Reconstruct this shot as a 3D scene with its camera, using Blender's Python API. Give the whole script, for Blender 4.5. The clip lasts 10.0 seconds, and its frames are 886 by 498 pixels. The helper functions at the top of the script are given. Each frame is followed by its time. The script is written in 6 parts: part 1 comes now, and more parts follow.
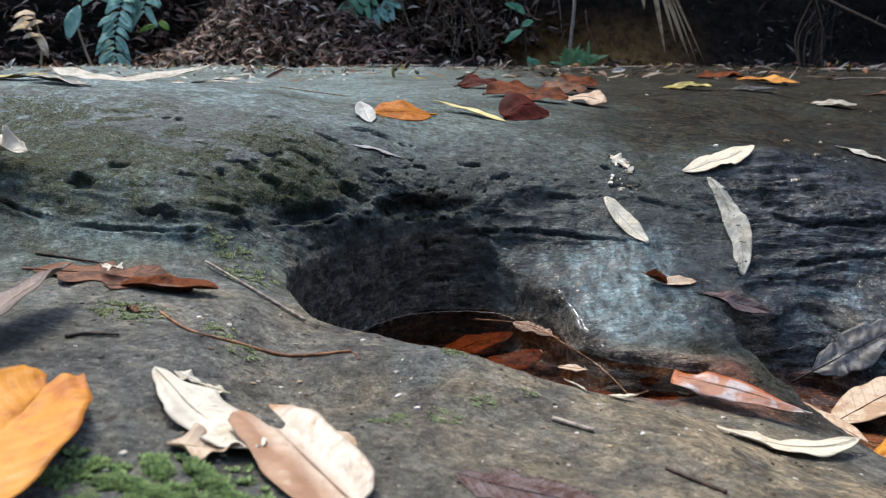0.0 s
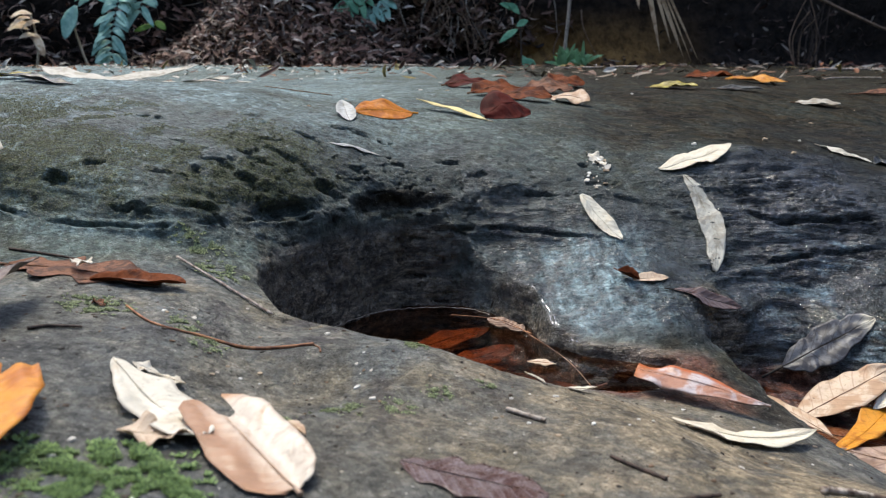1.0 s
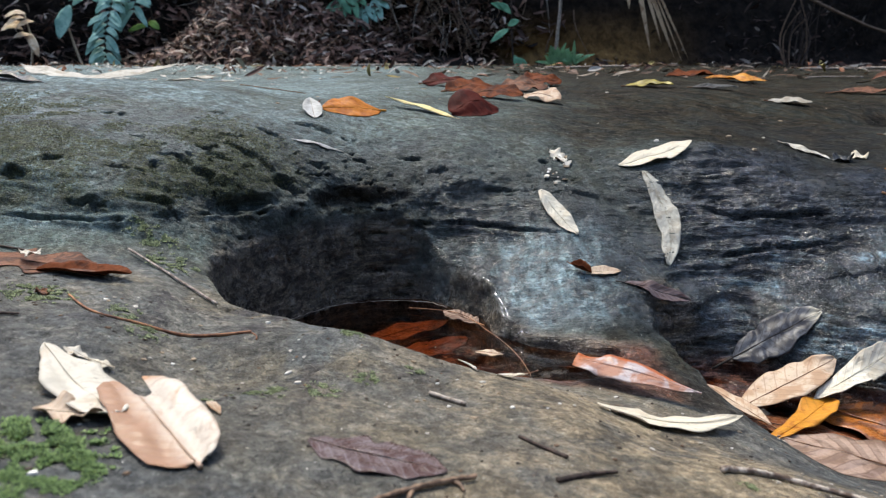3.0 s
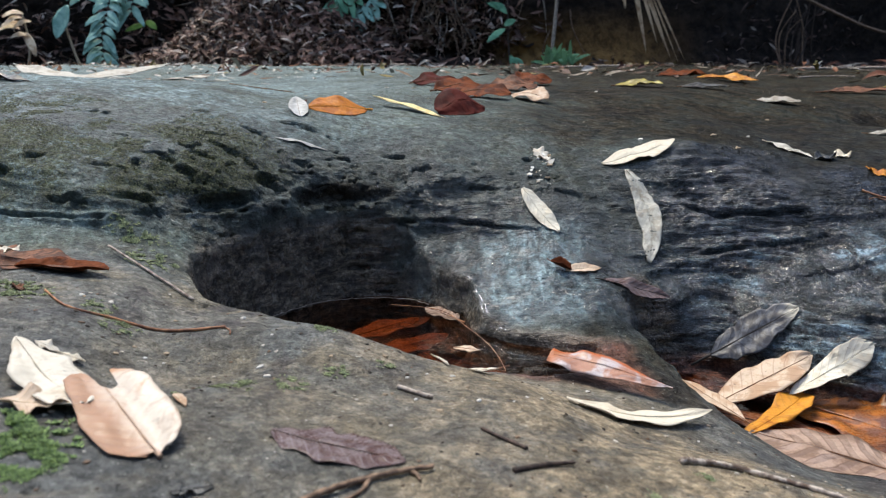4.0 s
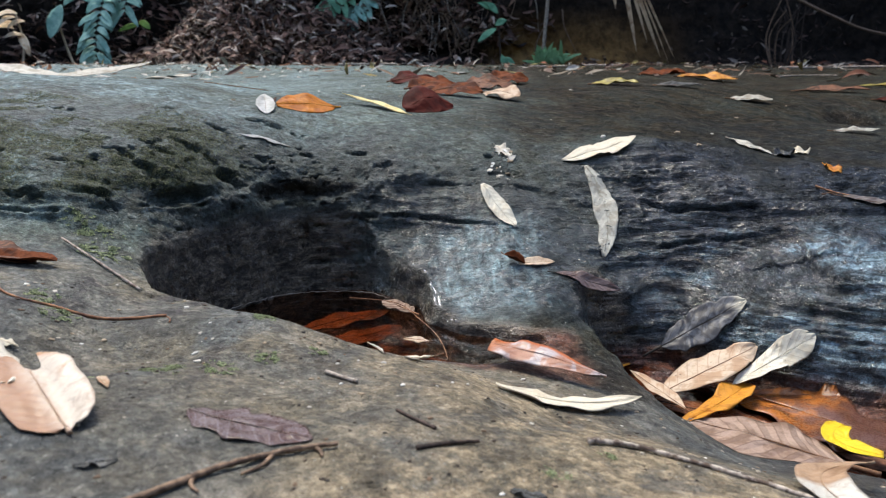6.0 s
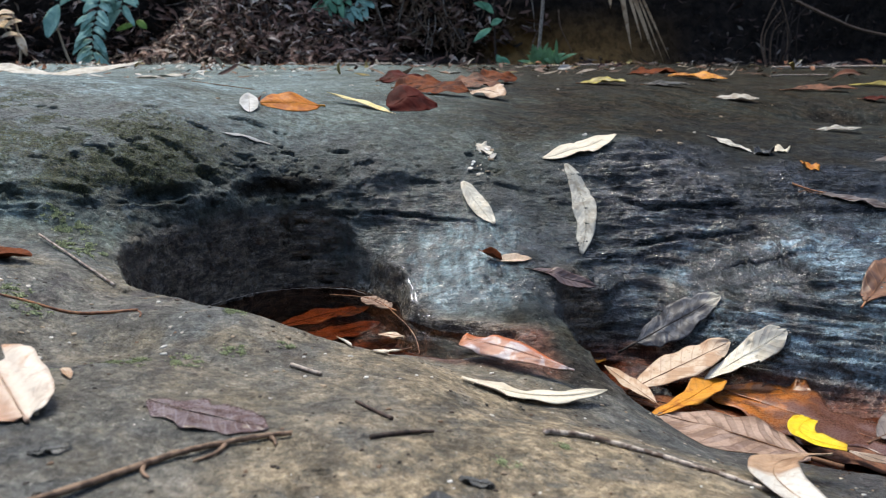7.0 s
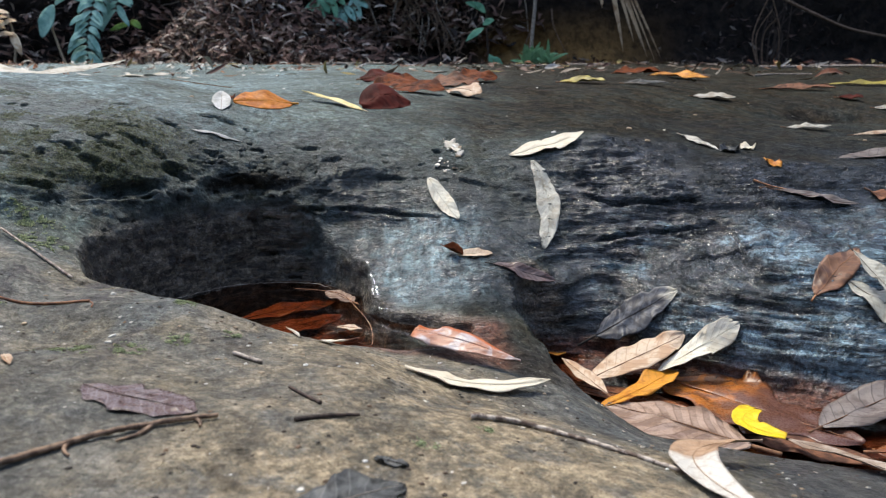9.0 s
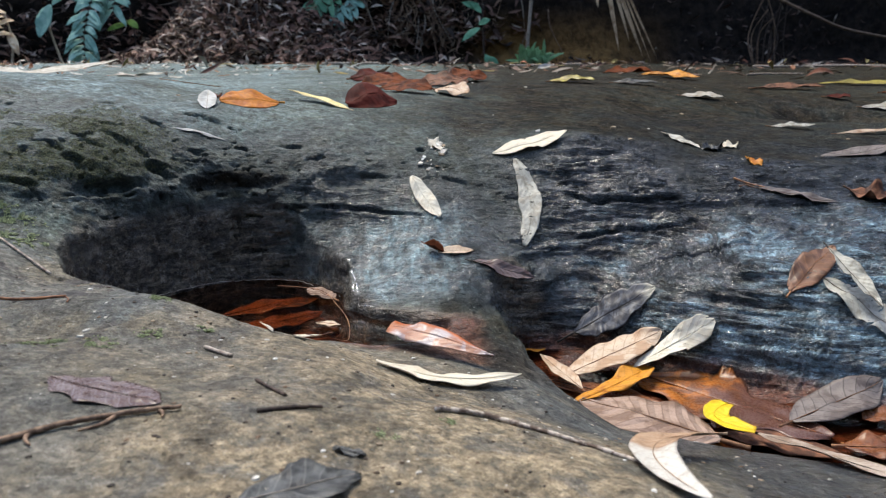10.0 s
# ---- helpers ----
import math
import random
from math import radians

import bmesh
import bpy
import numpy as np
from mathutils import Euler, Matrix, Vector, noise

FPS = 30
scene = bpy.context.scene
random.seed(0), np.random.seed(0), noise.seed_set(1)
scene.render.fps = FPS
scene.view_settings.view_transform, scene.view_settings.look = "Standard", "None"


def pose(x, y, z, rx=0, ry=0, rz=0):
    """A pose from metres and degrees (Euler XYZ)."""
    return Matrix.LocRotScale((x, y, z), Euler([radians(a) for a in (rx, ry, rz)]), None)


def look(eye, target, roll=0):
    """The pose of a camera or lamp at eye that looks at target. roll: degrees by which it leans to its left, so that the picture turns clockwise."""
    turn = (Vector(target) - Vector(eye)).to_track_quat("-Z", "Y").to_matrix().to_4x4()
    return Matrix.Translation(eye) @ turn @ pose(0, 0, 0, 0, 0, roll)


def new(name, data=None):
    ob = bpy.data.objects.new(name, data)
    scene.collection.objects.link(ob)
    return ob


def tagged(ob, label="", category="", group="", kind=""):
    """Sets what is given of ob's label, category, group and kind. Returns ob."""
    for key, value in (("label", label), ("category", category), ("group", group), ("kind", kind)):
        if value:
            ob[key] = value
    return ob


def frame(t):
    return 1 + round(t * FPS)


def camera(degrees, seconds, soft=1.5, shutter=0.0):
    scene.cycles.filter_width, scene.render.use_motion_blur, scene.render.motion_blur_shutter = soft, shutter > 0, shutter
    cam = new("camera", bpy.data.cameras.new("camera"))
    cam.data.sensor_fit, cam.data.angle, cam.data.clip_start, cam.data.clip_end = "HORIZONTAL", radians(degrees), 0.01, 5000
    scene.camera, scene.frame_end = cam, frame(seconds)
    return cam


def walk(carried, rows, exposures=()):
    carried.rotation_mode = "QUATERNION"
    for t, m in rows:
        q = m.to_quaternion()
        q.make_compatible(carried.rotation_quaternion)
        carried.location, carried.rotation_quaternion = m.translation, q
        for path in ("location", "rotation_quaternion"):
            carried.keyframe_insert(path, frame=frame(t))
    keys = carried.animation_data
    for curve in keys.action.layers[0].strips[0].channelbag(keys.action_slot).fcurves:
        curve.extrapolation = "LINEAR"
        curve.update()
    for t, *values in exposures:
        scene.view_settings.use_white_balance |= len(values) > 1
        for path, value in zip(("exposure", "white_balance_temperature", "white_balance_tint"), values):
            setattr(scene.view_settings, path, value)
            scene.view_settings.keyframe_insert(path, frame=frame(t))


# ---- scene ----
import functools

from mathutils.bvhtree import BVHTree

# ---------------------------------------------------------------- camera
cam = camera(62.0, 10.0, soft=1.1)
cam.data.dof.use_dof, cam.data.dof.focus_distance, cam.data.dof.aperture_fstop = True, 0.95, 11.0
START, PITCH = Vector((0.0, 0.0, 0.316)), -12.5
SLIDE = Vector((0.2950, -0.1044, -0.0189))      # the whole slide, in metres
ROWS = [(0.0, 0.0), (0.5, 0.0527), (1.0, 0.1149), (1.5, 0.1626), (2.0, 0.2143), (2.5, 0.2737), (2.7, 0.2919), (3.8, 0.3871),
        (4.0, 0.4051), (4.5, 0.4511), (5.0, 0.5103), (5.5, 0.5619), (5.7, 0.5820), (6.8, 0.7020), (7.0, 0.7207), (7.5, 0.7694),
        (8.0, 0.8150), (8.5, 0.8570), (9.0, 0.9040), (9.5, 0.9549), (10.0, 1.0)]
walk(cam, [(t, pose(*(START + SLIDE * s), 90 + PITCH, 0, 0)) for t, s in ROWS])

# ---------------------------------------------------------------- sky and sun
world = bpy.data.worlds.new("world")
scene.world = world
world.use_nodes = True
wn = world.node_tree.nodes
sky = wn.new("ShaderNodeTexSky")
sky.sky_type = "NISHITA"
sky.sun_disc = False
sky.sun_elevation, sky.sun_rotation = radians(65), radians(327)
sky.air_density, sky.dust_density = 1.0, 2.5
world.node_tree.links.new(sky.outputs[0], wn["Background"].inputs[0])
wn["Background"].inputs[1].default_value = 0.15
sun = new("sun", bpy.data.lights.new("sun", "SUN"))
sun.data.energy, sun.data.angle, sun.data.color = 1.4, radians(18), (0.985, 0.94, 0.775)
sun.matrix_world = look((-1.1, 1.7, 4.4), (0, 0, 0))
scene.view_settings.exposure = 1.2

# ---------------------------------------------------------------- noise
PERM = np.random.RandomState(7).permutation(256)
PERM = np.concatenate([PERM, PERM, PERM])
GRAD = np.random.RandomState(9).normal(size=(256, 3))
GRAD /= np.linalg.norm(GRAD, axis=1)[:, None]


GX, GY, GZ = (np.ascontiguousarray(GRAD[:, j].astype(np.float32)) for j in range(3))
PERM = PERM.astype(np.int32)


def perlin(x, y, z):
    x, y, z = (np.asarray(a, np.float32) for a in np.broadcast_arrays(x, y, z))
    xi, yi, zi = (np.floor(a).astype(np.int32) for a in (x, y, z))
    fx, fy, fz = x - xi, y - yi, z - zi
    xi, yi, zi = xi & 255, yi & 255, zi & 255
    sx, sy, sz = (f * f * (3 - 2 * f) for f in (fx, fy, fz))
    rows = []
    for a in (0, 1):
        ha = PERM.take(xi + a)
        cols = []
        for b in (0, 1):
            hb = PERM.take(ha + yi + b)
            ends = []
            for c in (0, 1):
                h = PERM.take(hb + zi + c)
                ends.append(GX.take(h) * (fx - a) + GY.take(h) * (fy - b) + GZ.take(h) * (fz - c))
            cols.append(ends[0] + sz * (ends[1] - ends[0]))
        rows.append(cols[0] + sy * (cols[1] - cols[0]))
    return rows[0] + sx * (rows[1] - rows[0])


def fbm(x, y, z, octaves=4, gain=0.5):
    out, amp = 0.0, 1.0
    for o in range(octaves):
        f = 2.03 ** o
        out = out + amp * perlin(x * f + 13.7 * o, y * f + 5.1 * o, z * f + 9.3 * o)
        amp *= gain
    return out


def smooth(a, b, v):
    t = np.clip((np.asarray(v, float) - a) / (b - a), 0, 1)
    return t * t * (3 - 2 * t)


# ---------------------------------------------------------------- the rock's shape
SECTIONS = []


def section(x, *knots):
    """A cut through the rock along y: (y, z) knots. The far top is common to all."""
    far = 0.315 if x < 0.9 else 0.285
    pts = list(knots) + [(2.15, far), (3.6, 0.375), (5.3, 0.44), (9.0, 0.46)]
    ys, zs = np.array([p[0] for p in pts]), np.array([p[1] for p in pts])
    h, d = np.diff(ys), np.diff(zs) / np.diff(ys)
    m = np.zeros(len(ys))
    for i in range(1, len(ys) - 1):
        if d[i - 1] * d[i] > 0:
            w1, w2 = 2 * h[i] + h[i - 1], h[i] + 2 * h[i - 1]
            m[i] = (w1 + w2) / (w1 / d[i - 1] + w2 / d[i])
    m[0], m[-1] = d[0], d[-1]
    SECTIONS.append((x, ys, zs, m))


def along(sec, y):
    x, ys, zs, m = sec
    yc = np.clip(y, ys[0], ys[-1])
    i = np.clip(np.searchsorted(ys, yc, side="right") - 1, 0, len(ys) - 2)
    h = ys[i + 1] - ys[i]
    t = (yc - ys[i]) / h
    return ((1 + 2 * t) * (1 - t) ** 2 * zs[i] + t * (1 - t) ** 2 * h * m[i]
            + t * t * (3 - 2 * t) * zs[i + 1] + t * t * (t - 1) * h * m[i + 1])


section(-4.0, (0.1, 0.20), (0.8, 0.24), (1.3, 0.32))
section(-1.0, (0.1, 0.19), (0.5, 0.20), (0.8, 0.24), (1.0, 0.30), (1.3, 0.335))
section(-0.45, (0.2, 0.15), (0.53, 0.147), (0.72, 0.152), (0.77, 0.172), (0.83, 0.228), (0.92, 0.260), (1.015, 0.278), (1.3, 0.318))
section(-0.30, (0.2, 0.135), (0.53, 0.137), (0.7, 0.136), (0.775, 0.150), (0.80, 0.178), (0.86, 0.212), (1.07, 0.264), (1.3, 0.298))
section(-0.20, (0.2, 0.120), (0.5, 0.122), (0.72, 0.120), (0.80, 0.128), (0.857, 0.152), (0.91, 0.199), (0.99, 0.232), (1.25, 0.272))
section(-0.12, (0.2, 0.110), (0.45, 0.105), (0.6, 0.092), (0.72, 0.092), (0.86, 0.085), (0.905, 0.10), (0.93, 0.15), (0.98, 0.177), (1.06, 0.215), (1.25, 0.264))
section(0.0, (0.2, 0.090), (0.36, 0.090), (0.5, 0.083), (0.6, 0.087), (0.66, 0.075), (0.98, 0.075), (1.02, 0.105), (1.05, 0.15), (1.09, 0.18), (1.13, 0.20), (1.387, 0.266))
section(0.1, (0.2, 0.080), (0.36, 0.077), (0.5, 0.068), (0.6, 0.063), (0.66, 0.04), (0.98, 0.05), (1.045, 0.09), (1.08, 0.15), (1.13, 0.195), (1.33, 0.252))
section(0.18, (0.3, 0.070), (0.42, 0.067), (0.5, 0.061), (0.6, 0.043), (0.65, 0.025), (0.84, 0.006), (0.865, 0.018), (1.03, 0.080), (1.06, 0.11), (1.13, 0.18), (1.3, 0.24), (1.44, 0.264))
section(0.28, (0.33, 0.056), (0.44, 0.047), (0.52, 0.022), (0.6, 0.012), (0.68, 0.006), (0.8, 0.008), (0.845, 0.022), (0.937, 0.060), (1.028, 0.098), (1.09, 0.143), (1.19, 0.199), (1.4, 0.250))
section(0.38, (0.33, 0.044), (0.44, 0.028), (0.54, -0.002), (0.62, -0.010), (0.69, -0.020), (0.85, 0.010), (0.92, 0.040), (1.0, 0.062), (1.07, 0.105), (1.16, 0.175), (1.24, 0.205), (1.4, 0.235))
section(0.5, (0.3, 0.036), (0.45, -0.006), (0.55, -0.042), (0.65, -0.066), (0.9, -0.04), (0.95, -0.01), (0.986, 0.012), (1.05, 0.080), (1.1, 0.12), (1.23, 0.205), (1.4, 0.23))
section(0.65, (0.3, 0.010), (0.5, -0.045), (0.65, -0.070), (0.76, -0.06), (0.83, -0.015), (0.895, 0.025), (0.99, 0.056), (1.05, 0.090), (1.113, 0.146), (1.25, 0.19), (1.4, 0.22))
section(0.8, (0.4, -0.03), (0.6, -0.06), (0.71, -0.06), (0.78, 0.0), (0.83, 0.030), (0.9, 0.066), (0.95, 0.076), (1.08, 0.132), (1.145, 0.163), (1.34, 0.195), (1.6, 0.225))
section(1.2, (0.4, -0.04), (0.65, -0.03), (0.8, 0.03), (1.0, 0.10), (1.2, 0.16), (1.5, 0.21), (1.73, 0.24))
section(4.0, (0.4, 0.0), (1.0, 0.10), (1.5, 0.2))
SX = np.array([s[0] for s in SECTIONS])


def base_z(x, y):
    x, y = np.broadcast_arrays(np.asarray(x, float), np.asarray(y, float))
    z = np.stack([along(s, y) for s in SECTIONS])
    slope = np.zeros_like(z)
    d = (z[1:] - z[:-1]) / np.diff(SX).reshape((-1,) + (1,) * x.ndim)
    same = d[1:] * d[:-1] > 0
    slope[1:-1] = np.where(same, 2 * d[1:] * d[:-1] / np.where(same, d[1:] + d[:-1], 1), 0)
    xc = np.clip(x, SX[0], SX[-1])
    i = np.clip(np.searchsorted(SX, xc, side="right") - 1, 0, len(SX) - 2)
    h = SX[i + 1] - SX[i]
    t = (xc - SX[i]) / h
    pick = lambda a, j: np.take_along_axis(a, j[None], 0)[0]
    return ((1 + 2 * t) * (1 - t) ** 2 * pick(z, i) + t * (1 - t) ** 2 * h * pick(slope, i)
            + t * t * (3 - 2 * t) * pick(z, i + 1) + t * t * (t - 1) * h * pick(slope, i + 1))


def inside(poly, x, y, margin=0.08):
    """Signed distance to a closed outline, positive inside; far off it is cut at the margin."""
    x, y = np.asarray(x, float), np.asarray(y, float)
    px, py = [p[0] for p in poly], [p[1] for p in poly]
    box = (x > min(px) - margin) & (x < max(px) + margin) & (y > min(py) - margin) & (y < max(py) + margin)
    out = np.full(x.shape, -margin)
    x, y = x[box], y[box]
    best, odd = np.full(x.shape, 1e9), np.zeros(x.shape, bool)
    for (ax, ay), (bx, by) in zip(poly, poly[1:] + poly[:1]):
        ex, ey = bx - ax, by - ay
        t = np.clip(((x - ax) * ex + (y - ay) * ey) / (ex * ex + ey * ey), 0, 1)
        best = np.minimum(best, np.hypot(x - ax - t * ex, y - ay - t * ey))
        odd ^= ((ay > y) != (by > y)) & (x < ex * (y - ay) / (ey if ey else 1e-9) + ax)
    out[box] = np.where(odd, best, -np.minimum(best, margin))
    return out


POOL = [(-0.172, 0.80), (-0.160, 0.752), (-0.122, 0.700), (-0.02, 0.635), (0.10, 0.645), (0.19, 0.685), (0.26, 0.705), (0.305, 0.735), (0.30, 0.79),
        (0.25, 0.805), (0.20, 0.825), (0.166, 0.870), (0.152, 0.943), (0.120, 0.985), (0.06, 1.038), (-0.02, 1.036), (-0.07, 0.997), (-0.120, 0.925), (-0.155, 0.85)]
CHANNEL = [(0.368, 0.90), (0.380, 0.82), (0.400, 0.745), (0.430, 0.690), (0.480, 0.640), (0.56, 0.590), (0.70, 0.545), (0.95, 0.545), (1.0, 0.66), (0.82, 0.72),
           (0.72, 0.785), (0.60, 0.86), (0.53, 0.945), (0.45, 0.95), (0.40, 0.935)]
POOL_LEVEL, CHANNEL_LEVEL = -0.004, -0.079


def ground_z(x, y):
    z = base_z(x, y)
    wob = 0.010 * fbm(x * 9, y * 9, 3.0, 2)
    d = inside(POOL, x, y) + wob
    z = z + (np.minimum(z, -0.05) - z) * smooth(-0.008, 0.017, d)
    d = inside(CHANNEL, x, y) + wob
    floor = -0.082 - 0.020 * smooth(0.47, 0.42, x) * smooth(0.84, 0.90, y)
    z = z + (np.minimum(z, floor) - z) * smooth(-0.012, 0.040, d)
    z = z - 0.07 * np.exp(-(((x - 1.22) / 0.17) ** 2 + ((y - 1.74) / 0.10) ** 2))
    t = np.clip(((x - 0.325) * 0.045 + (y - 0.86) * -0.17) / (0.045 ** 2 + 0.17 ** 2), 0, 1)
    z = z + 0.005 * np.exp(-(np.hypot(x - 0.325 - 0.045 * t, y - 0.86 + 0.17 * t) / 0.022) ** 2)
    return z + 0.02 * fbm(x * 1.7, y * 1.7, 8.0, 2) * smooth(1.5, 3.0, y)


# ---------------------------------------------------------------- rock mesh: columns fan out from the viewer, rows follow the slope
NV = 900
uu = np.concatenate([-1 - 3 * np.linspace(1, 0.04, 14) ** 2, np.linspace(-1, 1, 880), 1 + 3 * np.linspace(0.04, 1, 14) ** 2])
yf = np.concatenate([np.linspace(-9.5, 0.15, 40)[:-1], 0.15 + 5.3 * np.linspace(0, 1, 1500) ** 1.9])


def fan(u, y):
    inner, outer = np.clip(u, -1, 1), np.maximum(np.abs(u) - 1, 0) * np.sign(u)
    return 0.16 + inner * np.where(y > 0.2, 0.25 + 0.66 * y, 0.382 + (0.2 - y) * 0.25) + outer * 3.4


coarse = uu[::8]
zf = ground_z(fan(coarse[None, :], yf[:, None]), np.repeat(yf[:, None], len(coarse), 1))
dy = np.diff(yf)[:, None]
dens = np.sqrt(dy ** 2 + np.diff(zf, axis=0) ** 2) / (0.22 + np.maximum(yf[:-1, None], -0.1)) ** 1.5
dens[yf[:-1] < 0.15] *= 0.004
dens *= 1 + 1.6 * (smooth(0.72, 0.84, yf[:-1]) * smooth(1.5, 1.15, yf[:-1]))[:, None]
ker = np.exp(-np.linspace(-2, 2, 13) ** 2)
pad = np.pad(dens, ((0, 0), (6, 6)), mode="edge")
dens = sum(k * pad[:, j:j + dens.shape[1]] for j, k in enumerate(ker)) / ker.sum()
cum = np.vstack([np.zeros(len(coarse)), np.cumsum(dens, axis=0)])
cum /= cum[-1]
rows_c = np.stack([np.interp(np.linspace(0, 1, NV), cum[:, j], yf) for j in range(len(coarse))], axis=1)
where = np.interp(uu, coarse, np.arange(len(coarse)))
i0 = np.minimum(where.astype(int), len(coarse) - 2)
w0 = where - i0
yy = rows_c[:, i0] * (1 - w0) + rows_c[:, i0 + 1] * w0
xx = fan(uu[None, :], yy)
zz = ground_z(xx, yy)


def grid_normals(p):
    n = np.cross(np.gradient(p, axis=1), np.gradient(p, axis=0))
    return n / np.linalg.norm(n, axis=2)[..., None]


def near_line(p, line, margin=0.06):
    """Distance to a line through points, and how far along it (0 to 1)."""
    pts = np.array(line)
    box = np.all((p > pts.min(0) - margin) & (p < pts.max(0) + margin), axis=2)
    dist, along_line = np.full(p.shape[:2], 1.0), np.zeros(p.shape[:2])
    p = p[box]
    best, pos = np.full(len(p), 1e9), np.zeros(len(p))
    for k, (a, b) in enumerate(zip(pts, pts[1:])):
        t = np.clip(((p - a) @ (b - a)) / ((b - a) @ (b - a)), 0, 1)
        d = np.linalg.norm(p - (a + t[..., None] * (b - a)), axis=1)
        pos = np.where(d < best, (k + t) / (len(line) - 1), pos)
        best = np.minimum(best, d)
    dist[box], along_line[box] = best, pos
    return dist, along_line


def broad(fx, fy, fz, octaves=3, gain=0.5, step=4):
    """Broad noise over the rock grid: worked out on every fourth point and spread between."""
    take = lambda a: a[::step, ::step] if isinstance(a, np.ndarray) else a
    c = fbm(take(fx), take(fy), take(fz), octaves, gain)
    nv, nu = xx.shape
    ci, cj = np.arange(nv) / step, np.arange(nu) / step
    i, j = np.minimum(ci.astype(int), c.shape[0] - 2), np.minimum(cj.astype(int), c.shape[1] - 2)
    a, b = np.minimum(ci - i, 1.0)[:, None], np.minimum(cj - j, 1.0)[None, :]
    rows_ = c[i] * (1 - a) + c[i + 1] * a
    return rows_[:, j] * (1 - b) + rows_[:, j + 1] * b


P = np.stack([xx, yy, zz], axis=2)
N = grid_normals(P)
X, Y, Z = P[..., 0], P[..., 1], P[..., 2]
steep = smooth(0.12, 0.5, 1 - N[..., 2] ** 2)
rag = broad(X * 6, Y * 6, Z * 6, 3)
bank_y = np.interp(X, [0.45, 0.55, 0.65, 0.80, 1.0], [0.84, 0.80, 0.72, 0.64, 0.57])
right = smooth(0.30, 0.50, X + 0.10 * rag) * smooth(0.0, 0.08, Y - bank_y + 0.05 * rag) * smooth(1.30, 1.10, Y + 0.2 * rag) * smooth(2.4, 1.4, X + 0.5 * rag)
slab = smooth(0.80, 0.66, Y)
relief = 0.0040 * broad(X * 11, Y * 11, Z * 11, 3) + 0.0014 * fbm(X * 60, Y * 60, Z * 60, 2)
bed = Z + 0.45 * Y + 0.010 * broad(X * 4, Y * 4, Z * 4, 3) + (0.05 + 0.14 * smooth(1.04, 0.88, Y)) * X
strata = fbm(X * 8 + 3, 2.0, bed * 45, 3, 0.6)
ridged = 0.36 - np.abs(fbm(X * 6 + 7, 5.0, bed * 76, 3, 0.6))
steps = fbm(X * 7 + 1, 9.0, bed * 40, 2)
rough_zone = steep * (1 - slab)
relief += strata * 0.0050 * rough_zone * (1 - 0.5 * right) + right * (0.0068 * ridged + 0.0065 * smooth(-0.15, 0.15, steps))
relief += 0.0050 * fbm(X * 34, Y * 34, Z * 50, 2) * rough_zone
relief += right * 0.0085 * (0.30 - np.abs(fbm(X * 9 + 2, 11.0, bed * 150, 2, 0.6))) + right * 0.0045 * (0.30 - np.abs(fbm(X * 20 + 9, 3.0, bed * 330, 2, 0.6)))
relief *= 1 - 0.45 * slab
hollow = smooth(-0.035, 0.004, inside(POOL, X, Y)) * smooth(0.80, 0.86, Y + 0.4 * np.maximum(X, 0)) * smooth(0.15, 0.10, X)
relief = relief * (1 - 0.75 * hollow) + hollow * 0.0060 * fbm(X * 9 + 3, 7.0, (Z - 0.35 * X) * 34, 3, 0.5)
relief += 0.0065 * slab * broad(X * 5, Y * 7, 3.0, 3)
relief += slab * (0.0016 * broad(X * 30, Y * 30, 6.0, 3) + 0.0007 * fbm(X * 130, Y * 130, Z * 60, 2))
face = smooth(0.06, 0.12, X) * smooth(0.40, 0.30, X) * smooth(0.80, 0.86, Y) * smooth(1.08, 1.0, Y)
relief += face * (0.0045 * fbm(X * 26, Y * 20, Z * 26 + 3, 3, 0.55) + 0.0015 * fbm(X * 110, Y * 80, Z * 110, 2))
rt = np.clip(((X - 0.325) * 0.045 + (Y - 0.86) * -0.17) / (0.045 ** 2 + 0.17 ** 2), 0, 1)
spur = np.hypot(X - 0.325 - 0.045 * rt, Y - 0.86 + 0.17 * rt)
relief += smooth(0.075, 0.035, spur) * (0.0045 * fbm(X * 30, Y * 30, Z * 30, 3, 0.6) + 0.0015 * fbm(X * 110, Y * 110, Z * 110, 2))
wx, wy, wz = (0.011 * fbm(X * 30 + k, Y * 30, Z * 30, 3, 0.6) for k in (0.0, 40.0, 80.0))
Q = P + np.stack([wx, wy, wz], axis=2)
